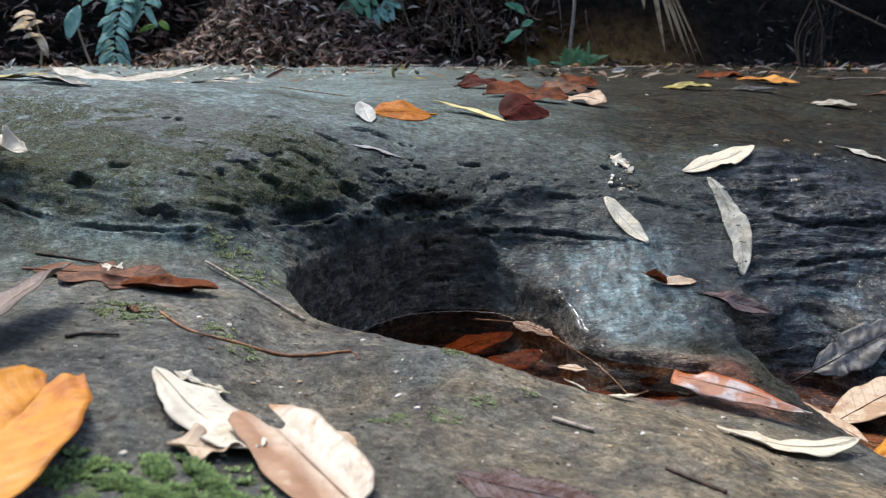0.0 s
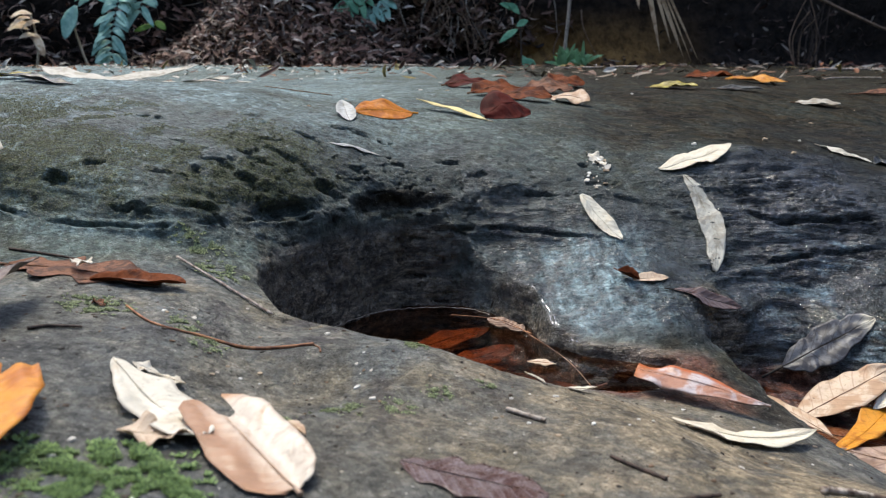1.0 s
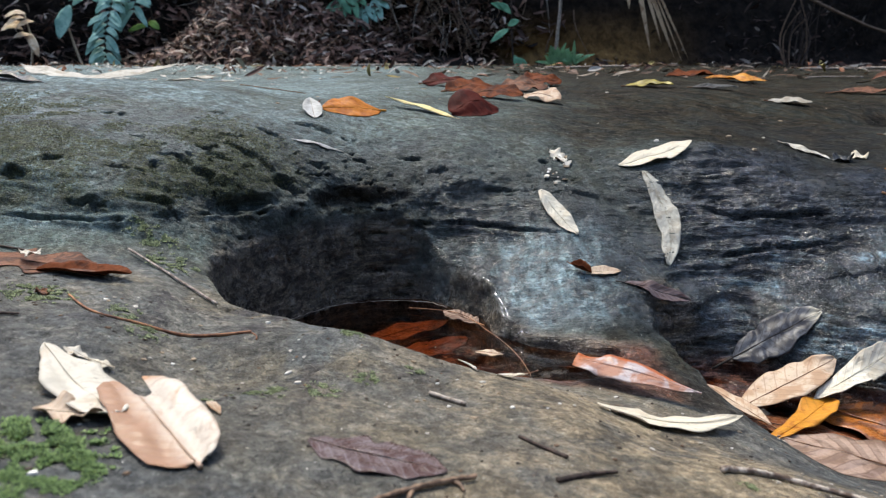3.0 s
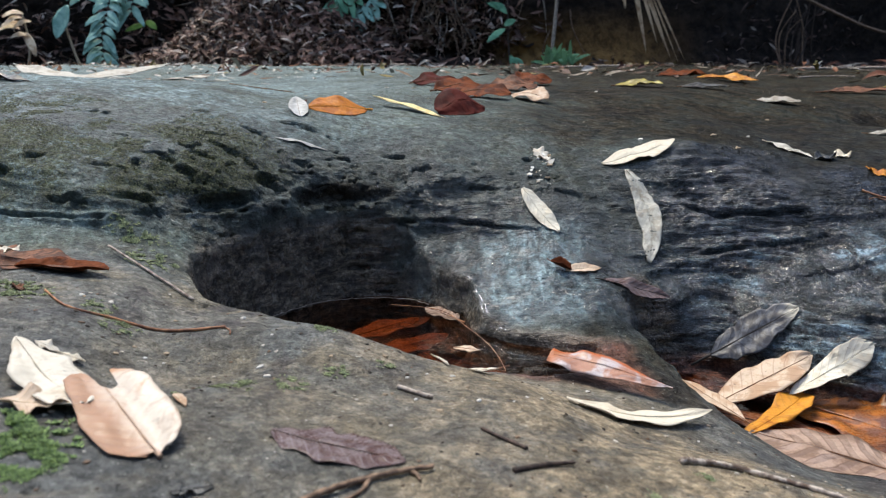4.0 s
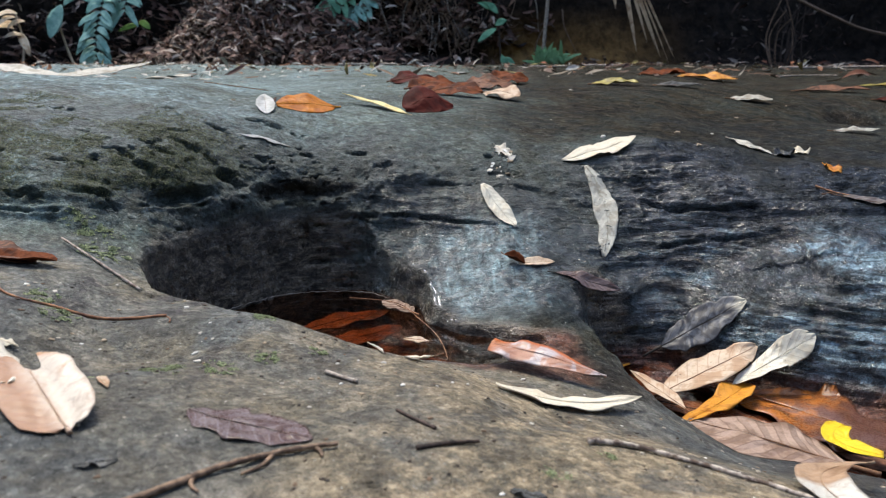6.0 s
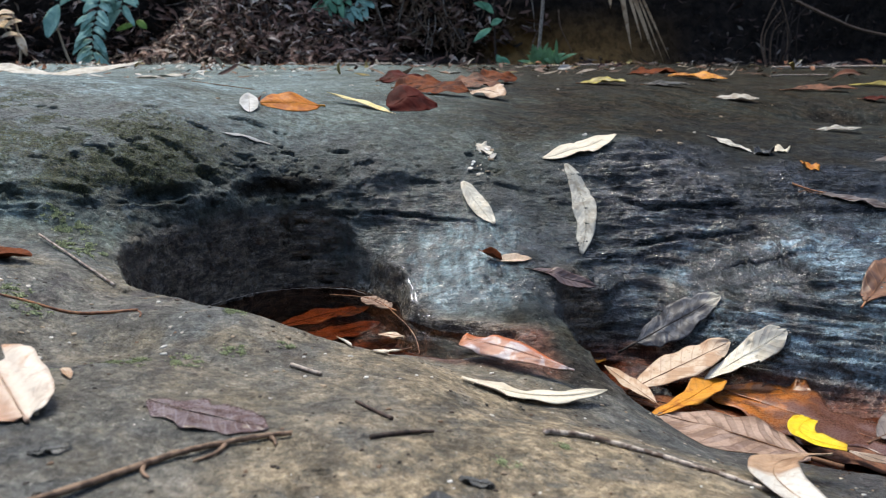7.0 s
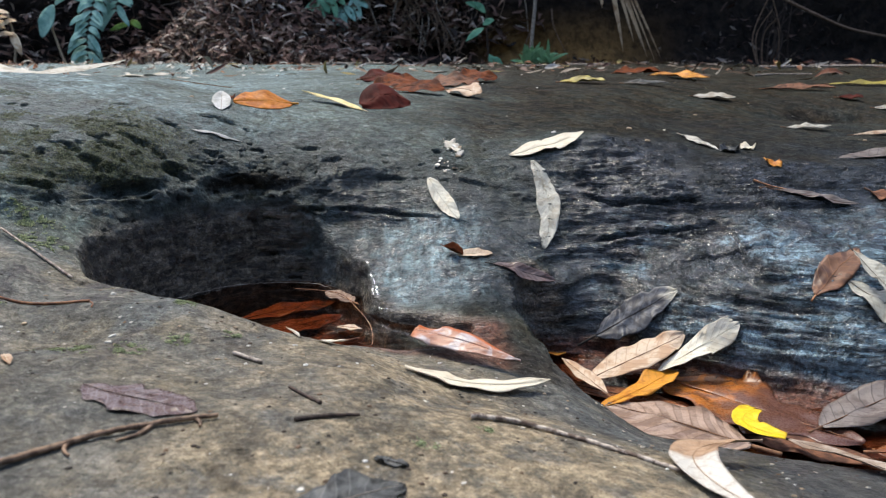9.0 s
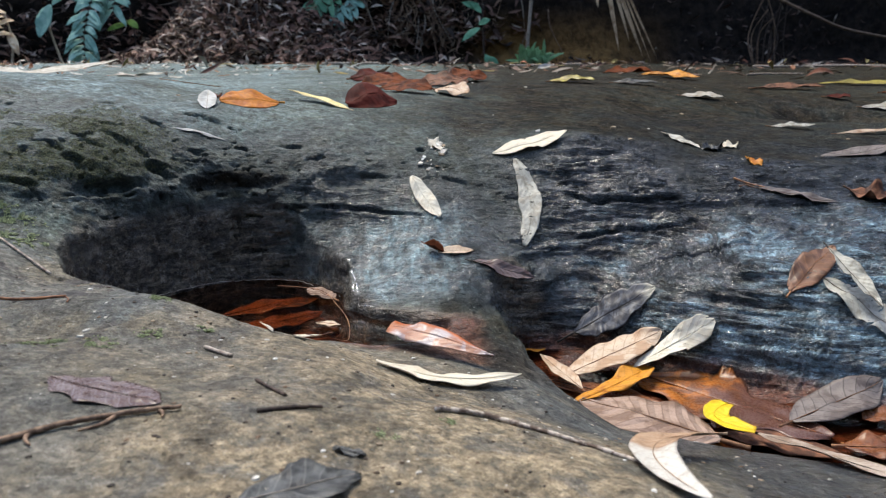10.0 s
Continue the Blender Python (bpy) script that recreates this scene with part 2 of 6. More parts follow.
# long bedding cracks across the riser: a thin dark gap under a proud lip
CRACKS = [([(-0.66, 0.78, 0.205), (-0.58, 0.775, 0.195), (-0.481, 0.792, 0.194), (-0.41, 0.775, 0.172), (-0.356, 0.780, 0.165), (-0.279, 0.788, 0.161), (-0.23, 0.832, 0.159), (-0.181, 0.881, 0.153), (-0.107, 0.952, 0.140), (-0.027, 1.03, 0.122)], 0.0110, 0.0016),
          ([(-0.32, 0.80, 0.178), (-0.26, 0.83, 0.176), (-0.21, 0.862, 0.170)], 0.0153, 0.0034),
          ([(0.013, 1.04, 0.108), (0.071, 1.053, 0.109), (0.145, 1.056, 0.106), (0.217, 1.046, 0.099), (0.276, 1.03, 0.095), (0.36, 1.035, 0.086)], 0.0119, 0.0024),
          ([(0.15, 1.10, 0.155), (0.22, 1.10, 0.150), (0.30, 1.10, 0.145), (0.38, 1.09, 0.130)], 0.0051, 0.0024),
          ([(0.44, 1.10, 0.120), (0.486, 1.10, 0.123), (0.536, 1.08, 0.106), (0.60, 1.078, 0.113), (0.72, 1.075, 0.112), (0.85, 1.07, 0.13)], 0.0153, 0.0031),
          ([(0.50, 1.03, 0.060), (0.60, 1.035, 0.070), (0.70, 1.03, 0.080), (0.82, 1.02, 0.100)], 0.0153, 0.0031),
          ([(0.55, 0.965, 0.02), (0.65, 0.955, 0.045), (0.75, 0.945, 0.070)], 0.0119, 0.0027)]
for line, deep, wide in CRACKS:
    d, pos = near_line(P + 0.40 * (Q - P), line)
    keep = smooth(0, 0.06, pos) * smooth(1, 0.94, pos) * smooth(-0.30, 0.05, broad(X * 16 + 2, 4.0, Z * 4, 2) + 0.10)
    relief -= deep * keep * np.exp(-(d / wide) ** 2)
    relief += 0.25 * deep * keep * np.exp(-((d - 3 * wide) / (2 * wide)) ** 2)
# weathered pits: x, y, half length, half width, depth
PITS = [(-0.385, 1.035, 0.006, 0.010, 0.012), (-0.365, 1.045, 0.005, 0.010, 0.012), (-0.250, 0.915, 0.020, 0.006, 0.014), (-0.211, 0.905, 0.014, 0.006, 0.016),
        (-0.185, 0.985, 0.020, 0.007, 0.016), (-0.150, 0.985, 0.010, 0.007, 0.014), (-0.167, 1.085, 0.018, 0.008, 0.014), (-0.110, 1.165, 0.034, 0.008, 0.012),
        (-0.124, 0.972, 0.012, 0.012, 0.022), (-0.033, 1.105, 0.012, 0.007, 0.014), (0.042, 1.130, 0.020, 0.008, 0.012), (-0.24, 0.838, 0.016, 0.004, 0.014),
        (-0.405, 0.815, 0.014, 0.005, 0.012), (-0.376, 0.850, 0.010, 0.006, 0.010), (0.255, 1.165, 0.008, 0.008, 0.012), (-0.06, 1.16, 0.007, 0.007, 0.012),
        (-0.20, 0.945, 0.014, 0.007, 0.012), (-0.27, 0.89, 0.008, 0.005, 0.012), (-0.09, 1.05, 0.010, 0.005, 0.012), (-0.31, 0.80, 0.022, 0.004, 0.012)]
QX, QY = Q[..., 0] + 0.9 * wz, Q[..., 1] + 0.7 * wx
for px, py, a, b, deep in PITS:
    q = np.sqrt(((QX - px) / a) ** 2 + ((QY - py) / b) ** 2)
    relief -= 1.0 * deep * smooth(1.25, 0.6, q)
# fine pitting over the old upper face
old = smooth(0.20, 0.02, X) * smooth(-0.36, -0.22, X + 0.08 * rag) * smooth(0.80, 0.88, Y) * smooth(1.25, 1.05, Y) + 0.4 * smooth(0.02, 0.2, X) * smooth(1.06, 1.12, Y) * smooth(1.5, 1.2, Y)
relief += 0.0035 * old * fbm(X * 55, Y * 75, Z * 75, 2)
relief -= 0.0090 * old * smooth(0.46, 0.54, fbm(X * 17 + 50, Y * 34, Z * 110, 3, 0.6) + 0.22 * broad(X * 6, Y * 6, 7.0, 2))
relief -= 0.0060 * old * smooth(0.44, 0.52, fbm(X * 45 + 20, Y * 70, Z * 160, 2, 0.6))
relief += 0.0016 * old * fbm(X * 170, Y * 170, Z * 170, 2)
relief -= 0.0022 * slab * smooth(0.45, 0.65, fbm(X * 60 + 5, Y * 60, Z * 60, 2))
# a shallow crease runs from the lip down the slab
side_of = (X + 0.035) * 0.83 - (Y - 0.50) * 0.55 + 0.010 * broad(X * 9, Y * 9, 4.0, 2)
run = smooth(0.40, 0.46, Y) * smooth(0.60, 0.53, Y) * smooth(-0.22, -0.12, X)
relief -= 0.0140 * run * smooth(0.005, -0.008, side_of) * smooth(-0.16, -0.03, side_of)
# scooped hollows under the upper ledge
for sx_, sy_, sz_, a, c, deep in ((-0.162, 0.912, 0.160, 0.045, 0.012, 0.017), (-0.040, 1.035, 0.150, 0.080, 0.017, 0.017), (0.14, 1.085, 0.15, 0.06, 0.014, 0.008)):
    q = np.sqrt(((Q[..., 0] - sx_) / a) ** 2 + ((Q[..., 2] - sz_) / c) ** 2 + ((Q[..., 1] - sy_) / 0.07) ** 2)
    relief -= deep * smooth(1.2, 0.4, q)
P = P + N * relief[..., None]
# the alcove's wall leans back towards the water
under = smooth(0.11, 0.01, P[..., 2]) * smooth(0.16, 0.10, X) * smooth(-0.15, -0.10, X) * smooth(0.93, 1.0, Y)
P[..., 1] += 0.004 * under
X, Y, Z = P[..., 0], P[..., 1], P[..., 2]

# stains, growth, painted sheen and plain tone zones, each with its own mask
mott = broad(X * 4, Y * 4, Z * 4, 4)
fine = broad(X * 25, Y * 25, Z * 25, 3, step=2)
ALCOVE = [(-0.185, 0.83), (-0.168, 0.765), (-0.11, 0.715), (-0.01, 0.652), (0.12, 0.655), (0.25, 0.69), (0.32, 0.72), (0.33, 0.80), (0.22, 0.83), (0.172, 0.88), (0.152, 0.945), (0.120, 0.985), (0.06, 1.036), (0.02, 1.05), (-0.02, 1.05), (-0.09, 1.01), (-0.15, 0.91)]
# wet brown film below a set height; the alcove's shade is worked into its tones
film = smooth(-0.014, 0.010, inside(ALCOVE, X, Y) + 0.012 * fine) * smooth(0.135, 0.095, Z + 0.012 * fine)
film = np.maximum(film, 0.7 * smooth(0.004, 0.03, inside(CHANNEL, X, Y) + 0.01 * fine) * smooth(-0.01, -0.04, Z))
film = np.maximum(film, 0.9 * smooth(0.055, 0.02, np.hypot(X - 0.40, (Y - 0.925) * 1.2) + 0.02 * fine))
tan = smooth(-0.10, 0.22, X + 0.30 * mott + 0.25 * (0.5 - Y)) * smooth(0.72, 0.55, Y + 0.1 * mott)
tan *= smooth(0.52, 0.40, X + 0.6 * np.maximum(Y - 0.42, 0) + 0.08 * mott + 0.06 * fine) * smooth(-0.5, 0.15, Y + 0.5 * mott)
# brown rock top at right, darkened further in colour for the bank's shade
brown = smooth(-0.10, 0.45, X + 0.2 * mott - 0.05 * Y) * smooth(1.12, 1.38, Y + 0.12 * mott + 0.16 * smooth(0.4, 0.7, X)) * smooth(4.2, 2.6, X + 0.8 * mott)
brown = np.maximum(brown, 0.8 * smooth(0.05, 0.02, np.hypot(X - 0.33, Y - 0.95) + 0.02 * fine))
# darker brown ellipse over the scooped hollow below the upper ledge
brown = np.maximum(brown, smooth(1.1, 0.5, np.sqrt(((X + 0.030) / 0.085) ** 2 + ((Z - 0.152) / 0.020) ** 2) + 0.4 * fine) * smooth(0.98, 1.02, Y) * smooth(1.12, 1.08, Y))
brown = np.maximum(brown, 0.85 * smooth(0.065, 0.025, spur + 0.02 * fine))
wet = np.maximum(film, np.maximum(right, 0.75 * smooth(0.02, 0.10, X + 0.1 * mott) * smooth(0.80, 0.87, Y) * smooth(1.15, 1.03, Y + 0.1 * mott)))
wet = np.maximum(wet, 0.10 * brown * smooth(-0.1, 0.3, mott + 0.5 * fine))
mud = smooth(0.46, 0.54, X + 0.05 * mott + 0.03 * fine) * smooth(0.66, 0.60, Y) * smooth(0.1, 0.3, Y) * smooth(1.3, 0.9, X)
wet = np.maximum(wet, 0.45 * mud)
damp = smooth(0.78, 0.90, Y + 0.08 * mott) * smooth(1.35, 1.05, Y + 0.15 * mott + 0.25 * np.maximum(-X - 0.2, 0))
damp = np.maximum(damp, 0.9 * mud)
damp = np.maximum(damp, smooth(0.45, 0.70, X + 0.1 * mott) * smooth(1.75, 1.40, Y + 0.1 * mott) * smooth(0.9, 1.0, Y))
cool = smooth(0.06, -0.10, X + 0.16 * mott + 0.05 * fine) * smooth(0.60, 0.50, Y + 0.08 * mott) * smooth(-0.10, 0.20, Y + 0.1 * mott)
cool = np.maximum(cool, 0.8 * smooth(0.30, 0.42, X + 0.1 * mott) * smooth(0.46, 0.54, Y + 0.05 * mott) * smooth(0.80, 0.70, Y))
dry = smooth(0.80, 0.70, Y + 0.03 * fine + 0.10 * smooth(-0.25, -0.40, X)) * smooth(-0.55, -0.30, X + 0.1 * mott)
# pale rock beside the pool, with the sky's blue-white reflection painted in
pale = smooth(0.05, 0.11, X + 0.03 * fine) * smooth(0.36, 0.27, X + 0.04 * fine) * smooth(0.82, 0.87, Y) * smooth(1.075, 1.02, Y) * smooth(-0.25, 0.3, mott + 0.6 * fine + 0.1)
# blue-white sky reflections on the wet ridges, painted as colour along the strata
sheen = (0.95 * smooth(0.42, 0.60, X) * (1 - 0.3 * smooth(0.74, 0.90, X) * smooth(0.90, 0.98, Y)) * right * smooth(-0.28, 0.10, 0.6 * strata + 0.6 * mott + 0.5 * fine + 1.6 * np.clip(0.95 - Y, -0.3, 0.2)) * smooth(1.10, 0.97, Y + 0.1 * mott))
silt = np.maximum(smooth(0.0, 0.02, inside(POOL, X, Y)) * smooth(0.004, -0.012, Z) * smooth(-0.02, 0.10, X + 0.1 * fine), smooth(0.0, 0.02, inside(CHANNEL, X, Y)) * smooth(-0.045, -0.068, Z + 0.01 * fine))
silt = np.maximum(silt, 0.8 * smooth(0.16, 0.2, X) * smooth(0.36, 0.32, X) * smooth(0.655, 0.68, Y) * smooth(0.82, 0.78, Y) * smooth(0.030, 0.012, Z + 0.01 * fine))
# pale upper left: light rock, sky sheen included in the colour
pale = np.maximum(pale, 0.72 * smooth(0.15, -0.25, X + 0.1 * mott) * smooth(1.0, 1.25, Y + 0.1 * mott) * smooth(-0.5, 0.3, mott + 0.5 * fine))
pale = np.maximum(pale, 0.8 * smooth(-0.15, -0.45, X) * smooth(0.74, 0.78, Y) * smooth(1.9, 1.1, Y) * smooth(-0.35, 0.2, mott + 0.6 * fine))
moss = smooth(-0.07, -0.16, X + 0.10 * mott) * smooth(0.165, 0.185, Z + 0.01 * fine) * smooth(0.66, 0.76, Y) * smooth(-2.6, -1.4, X + 0.5 * mott) * smooth(1.16, 0.95, Y + 0.1 * mott) * smooth(-0.05, 0.30, 0.9 * mott + 0.9 * fine + 0.10)
moss = np.maximum(moss, smooth(0.10, 0.03, np.hypot((X + 0.43) / 1.2, Y - 0.86) + 0.05 * fine))
moss = np.maximum(moss, 0.6 * smooth(0.055, 0.015, np.hypot((X + 0.24) / 1.6, (Y - 1.00) * 1.3) + 0.03 * fine))


def grid_mesh(name, p, attrs=()):
    nv, nu = p.shape[:2]
    me = bpy.data.meshes.new(name)
    idx = np.arange(nv * nu).reshape(nv, nu)
    quads = np.stack([idx[:-1, :-1], idx[:-1, 1:], idx[1:, 1:], idx[1:, :-1]], axis=-1).reshape(-1, 4)
    me.vertices.add(nv * nu)
    me.vertices.foreach_set("co", p.reshape(-1).astype(np.float32))
    me.loops.add(quads.size)
    me.loops.foreach_set("vertex_index", quads.reshape(-1).astype(np.int32))
    me.polygons.add(len(quads))
    me.polygons.foreach_set("loop_start", (np.arange(len(quads)) * 4).astype(np.int32))
    me.update(calc_edges=True)
    me.polygons.foreach_set("use_smooth", np.ones(len(quads), bool))
    for key, values in attrs:
        me.attributes.new(key, "FLOAT", "POINT").data.foreach_set("value", values.reshape(-1).astype(np.float32))
    return me


def link_mesh(name, me, mat, parent=None):
    ob = new(name, me)
    me.materials.append(mat)
    ob.parent = parent
    return ob


# ---------------------------------------------------------------- material kit
class Kit:
    """A node material, built line by line."""

    def __init__(self, name):
        self.mat = bpy.data.materials.new(name)
        self.mat.use_nodes = True
        self.tree = self.mat.node_tree
        self.bsdf = self.tree.nodes["Principled BSDF"]
        self.out = self.tree.nodes["Material Output"]
        self.pos = self.node("ShaderNodeTexCoord").outputs["Object"]

    def node(self, kind):
        return self.tree.nodes.new(kind)

    def put(self, socket, value):
        if isinstance(value, bpy.types.NodeSocket):
            self.tree.links.new(value, socket)
        elif isinstance(value, tuple):
            socket.default_value = (*value, 1) if len(value) == 3 and len(socket.default_value) == 4 else value
        else:
            socket.default_value = value

    def noise(self, scale, detail=4, rough=0.55, vector=None, warp=0.0):
        n = self.node("ShaderNodeTexNoise")
        self.put(n.inputs["Vector"], vector or self.pos)
        n.inputs["Scale"].default_value, n.inputs["Detail"].default_value = scale, detail
        n.inputs["Roughness"].default_value, n.inputs["Distortion"].default_value = rough, warp
        return n.outputs["Fac"]

    def attr(self, name):
        n = self.node("ShaderNodeAttribute")
        n.attribute_name = name
        return n.outputs["Fac"]

    def step(self, value, a, b, lo=0.0, hi=1.0):
        n = self.node("ShaderNodeMapRange")
        n.interpolation_type = "SMOOTHSTEP"
        for key, v in (("Value", value), ("From Min", a), ("From Max", b), ("To Min", lo), ("To Max", hi)):
            self.put(n.inputs[key], v)
        return n.outputs["Result"]

    def calc(self, op, a, b=0.0):
        n = self.node("ShaderNodeMath")
        n.operation = op
        self.put(n.inputs[0], a)
        self.put(n.inputs[1], b)
        return n.outputs[0]

    def mix(self, fac, a, b, blend="MIX"):
        n = self.node("ShaderNodeMix")
        n.data_type, n.blend_type = "RGBA", blend
        self.put(n.inputs[0], fac)
        self.put(n.inputs[6], a)
        self.put(n.inputs[7], b)
        return n.outputs[2]

    def bump(self, height, strength, distance, normal=None):
        n = self.node("ShaderNodeBump")
        self.put(n.inputs["Height"], height)
        n.inputs["Strength"].default_value, n.inputs["Distance"].default_value = strength, distance
        if normal is not None:
            self.put(n.inputs["Normal"], normal)
        return n.outputs[0]

    def done(self, colour, rough, normal=None, spec=0.5):
        self.put(self.bsdf.inputs["Base Color"], colour)
        self.put(self.bsdf.inputs["Roughness"], rough)
        self.put(self.bsdf.inputs["Specular IOR Level"], spec)
        if normal is not None:
            self.put(self.bsdf.inputs["Normal"], normal)
        return self.mat


def rock_material():
    k = Kit("weathered_sandstone")
    big, mid, small, grain = k.noise(5, 5, 0.6), k.noise(26, 6, 0.65, warp=0.4), k.noise(120, 5, 0.65), k.noise(620, 3, 0.6)
    lay = k.node("ShaderNodeMapping")
    lay.inputs["Scale"].default_value = (14, 60, 120)
    lay.inputs["Rotation"].default_value = (0, radians(-3), 0)
    k.put(lay.inputs["Vector"], k.pos)
    layers = k.noise(1.0, 5, 0.65, vector=lay.outputs[0], warp=0.5)
    thin = k.node("ShaderNodeMapping")
    thin.inputs["Scale"].default_value = (45, 160, 330)
    thin.inputs["Rotation"].default_value = (0, radians(-4), 0)
    k.put(thin.inputs["Vector"], k.pos)
    flakes = k.noise(1.0, 4, 0.6, vector=thin.outputs[0], warp=0.8)
    run = k.node("ShaderNodeMapping")
    run.inputs["Scale"].default_value = (75, 13, 18)
    k.put(run.inputs["Vector"], k.pos)
    streaks = k.noise(1.0, 5, 0.6, vector=run.outputs[0], warp=0.6)
    a_tan, a_brown, a_film, a_wet, a_pale_sheen, a_moss, a_damp, a_silt, a_sheen, a_dry, a_cool = (k.attr(n) for n in ("tan", "brown", "film", "wet", "pale", "moss", "damp", "silt", "sheen", "dry", "cool"))
    # the old riser and top: cool grey with olive growth
    col = k.mix(k.step(big, 0.38, 0.62), (0.047, 0.064, 0.058), (0.117, 0.154, 0.140))
    col = k.mix(k.step(mid, 0.45, 0.66, 0, 0.75), col, (0.048, 0.052, 0.030))
    col = k.mix(k.step(k.noise(44, 5, 0.7), 0.52, 0.66, 0, 0.65), col, (0.185, 0.215, 0.205))
    # the slab: patches of brown, blue-grey and dull purple
    slab_col = k.mix(k.step(big, 0.36, 0.62), (0.064, 0.065, 0.058), (0.132, 0.130, 0.112))
    slab_col = k.mix(k.step(k.noise(8, 4, 0.6, warp=0.8), 0.46, 0.64, 0, 0.70), slab_col, (0.108, 0.120, 0.120))
    slab_col = k.mix(k.step(k.noise(12, 5, 0.65, warp=0.5), 0.48, 0.62, 0, 0.80), slab_col, (0.165, 0.142, 0.098))
    slab_col = k.mix(k.step(k.noise(10, 6, 0.7, warp=0.9), 0.52, 0.64, 0, 0.88), slab_col, (0.046, 0.042, 0.042))
    slab_col = k.mix(k.step(k.noise(34, 6, 0.7, warp=0.4), 0.50, 0.66, 0, 0.70), slab_col, (0.225, 0.208, 0.170))
    col = k.mix(k.step(k.noise(85, 5, 0.7, warp=0.5), 0.54, 0.66, 0, 0.55), col, (0.040, 0.046, 0.040))
    col = k.mix(a_dry, col, slab_col)
    dry_tan = k.mix(k.step(mid, 0.38, 0.60), (0.118, 0.098, 0.068), (0.320, 0.255, 0.165))
    dry_tan = k.mix(k.step(k.noise(48, 5, 0.7, warp=0.5), 0.50, 0.66, 0, 0.60), dry_tan, (0.100, 0.098, 0.080))
    dry_tan = k.mix(k.step(k.noise(15, 5, 0.65, warp=0.9), 0.50, 0.64, 0, 0.70), dry_tan, (0.115, 0.112, 0.102))
    dry_tan = k.mix(k.step(small, 0.48, 0.70, 0, 0.50), dry_tan, (0.075, 0.056, 0.036))
    col = k.mix(a_tan, col, dry_tan)
    col = k.mix(k.calc("MULTIPLY", a_cool, k.step(k.noise(20, 5, 0.7, warp=0.6), 0.34, 0.64, 0.85, 0.30)), col, k.mix(k.step(mid, 0.4, 0.6), (0.040, 0.042, 0.043), (0.088, 0.092, 0.090)))
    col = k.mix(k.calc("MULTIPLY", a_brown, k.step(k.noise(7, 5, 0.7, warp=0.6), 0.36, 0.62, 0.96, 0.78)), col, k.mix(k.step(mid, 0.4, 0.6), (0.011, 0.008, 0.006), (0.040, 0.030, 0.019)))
    col = k.mix(k.calc("MULTIPLY", a_damp, k.step(mid, 0.3, 0.6, 0.76, 0.36)), col, (0.028, 0.032, 0.034))
    col = k.mix(k.calc("MULTIPLY", a_wet, k.step(layers, 0.4, 0.6, 0.92, 0.62)), col, (0.025, 0.031, 0.040))
    # streaky pale rock colour, bluish to carry painted sky reflection
    col = k.mix(k.calc("MULTIPLY", a_pale_sheen, k.calc("MULTIPLY", k.step(streaks, 0.34, 0.64, 0.22, 0.85), k.step(k.noise(38, 6, 0.65, warp=1.0), 0.34, 0.62, 0.30, 1.0))), col, (0.280, 0.400, 0.430))
    # painted sky sheen of the wet ridged rock
    col = k.mix(k.calc("MULTIPLY", a_sheen, k.calc("MULTIPLY", k.step(layers, 0.40, 0.60, 0.12, 1.0), k.step(k.noise(18, 5, 0.65, warp=0.8), 0.36, 0.56, 0.20, 1.0))), col, (0.300, 0.440, 0.520))
    # film tones: wet brown rock, with the hollow's shade allowed for in the colour
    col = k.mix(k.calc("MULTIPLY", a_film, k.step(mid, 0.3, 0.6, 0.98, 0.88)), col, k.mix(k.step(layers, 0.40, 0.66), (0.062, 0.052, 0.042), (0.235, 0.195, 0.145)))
    col = k.mix(k.calc("MULTIPLY", a_silt, 0.85), col, k.mix(k.step(mid, 0.4, 0.62), (0.080, 0.029, 0.019), (0.220, 0.088, 0.054)))
    col = k.mix(k.calc("MULTIPLY", a_moss, k.step(small, 0.38, 0.60, 0.25, 0.85)), col, k.mix(k.step(grain, 0.4, 0.6), (0.016, 0.022, 0.008), (0.085, 0.094, 0.034)))
    speck = k.step(k.noise(300, 2, 0.5), 0.66, 0.73)
    col = k.mix(k.calc("MULTIPLY", speck, 0.45), col, (0.36, 0.35, 0.31))
    soot = k.step(k.noise(58, 6, 0.75, warp=0.6), 0.58, 0.70)
    clean = k.calc("SUBTRACT", 1.0, k.calc("MAXIMUM", k.calc("MULTIPLY", a_film, 0.85), k.calc("MULTIPLY", a_dry, 0.55)))
    col = k.mix(k.calc("MULTIPLY", k.calc("MULTIPLY", soot, clean), k.step(a_tan, 0.2, 0.9, 0.72, 0.45)), col, (0.022, 0.022, 0.019))
    pore = k.step(k.noise(190, 3, 0.7), 0.64, 0.72)
    col = k.mix(k.calc("MULTIPLY", k.calc("MULTIPLY", pore, clean), 0.75), col, (0.018, 0.017, 0.015))
    gritty = k.calc("MULTIPLY", k.step(grain, 0.30, 0.70, 0.80, 1.20), k.step(k.noise(210, 4, 0.7), 0.32, 0.68, 0.76, 1.24))
    gritty = k.calc("MULTIPLY", gritty, k.calc("MULTIPLY", k.step(k.noise(54, 5, 0.68, warp=0.5), 0.40, 0.60, k.step(a_dry, 0.0, 1.0, 0.72, 0.82), k.step(a_dry, 0.0, 1.0, 1.30, 1.18)), k.step(k.noise(115, 4, 0.65), 0.40, 0.60, 0.78, 1.24)))
    tone = k.node("ShaderNodeCombineColor")
    for j in range(3):
        k.put(tone.inputs[j], gritty)
    col = k.mix(1.0, col, tone.outputs[0], "MULTIPLY")
    rough = k.calc("SUBTRACT", k.step(small, 0.3, 0.7, 0.62, 0.84), k.calc("MULTIPLY", a_wet, k.step(mid, 0.35, 0.65, 0.30, 0.58)))
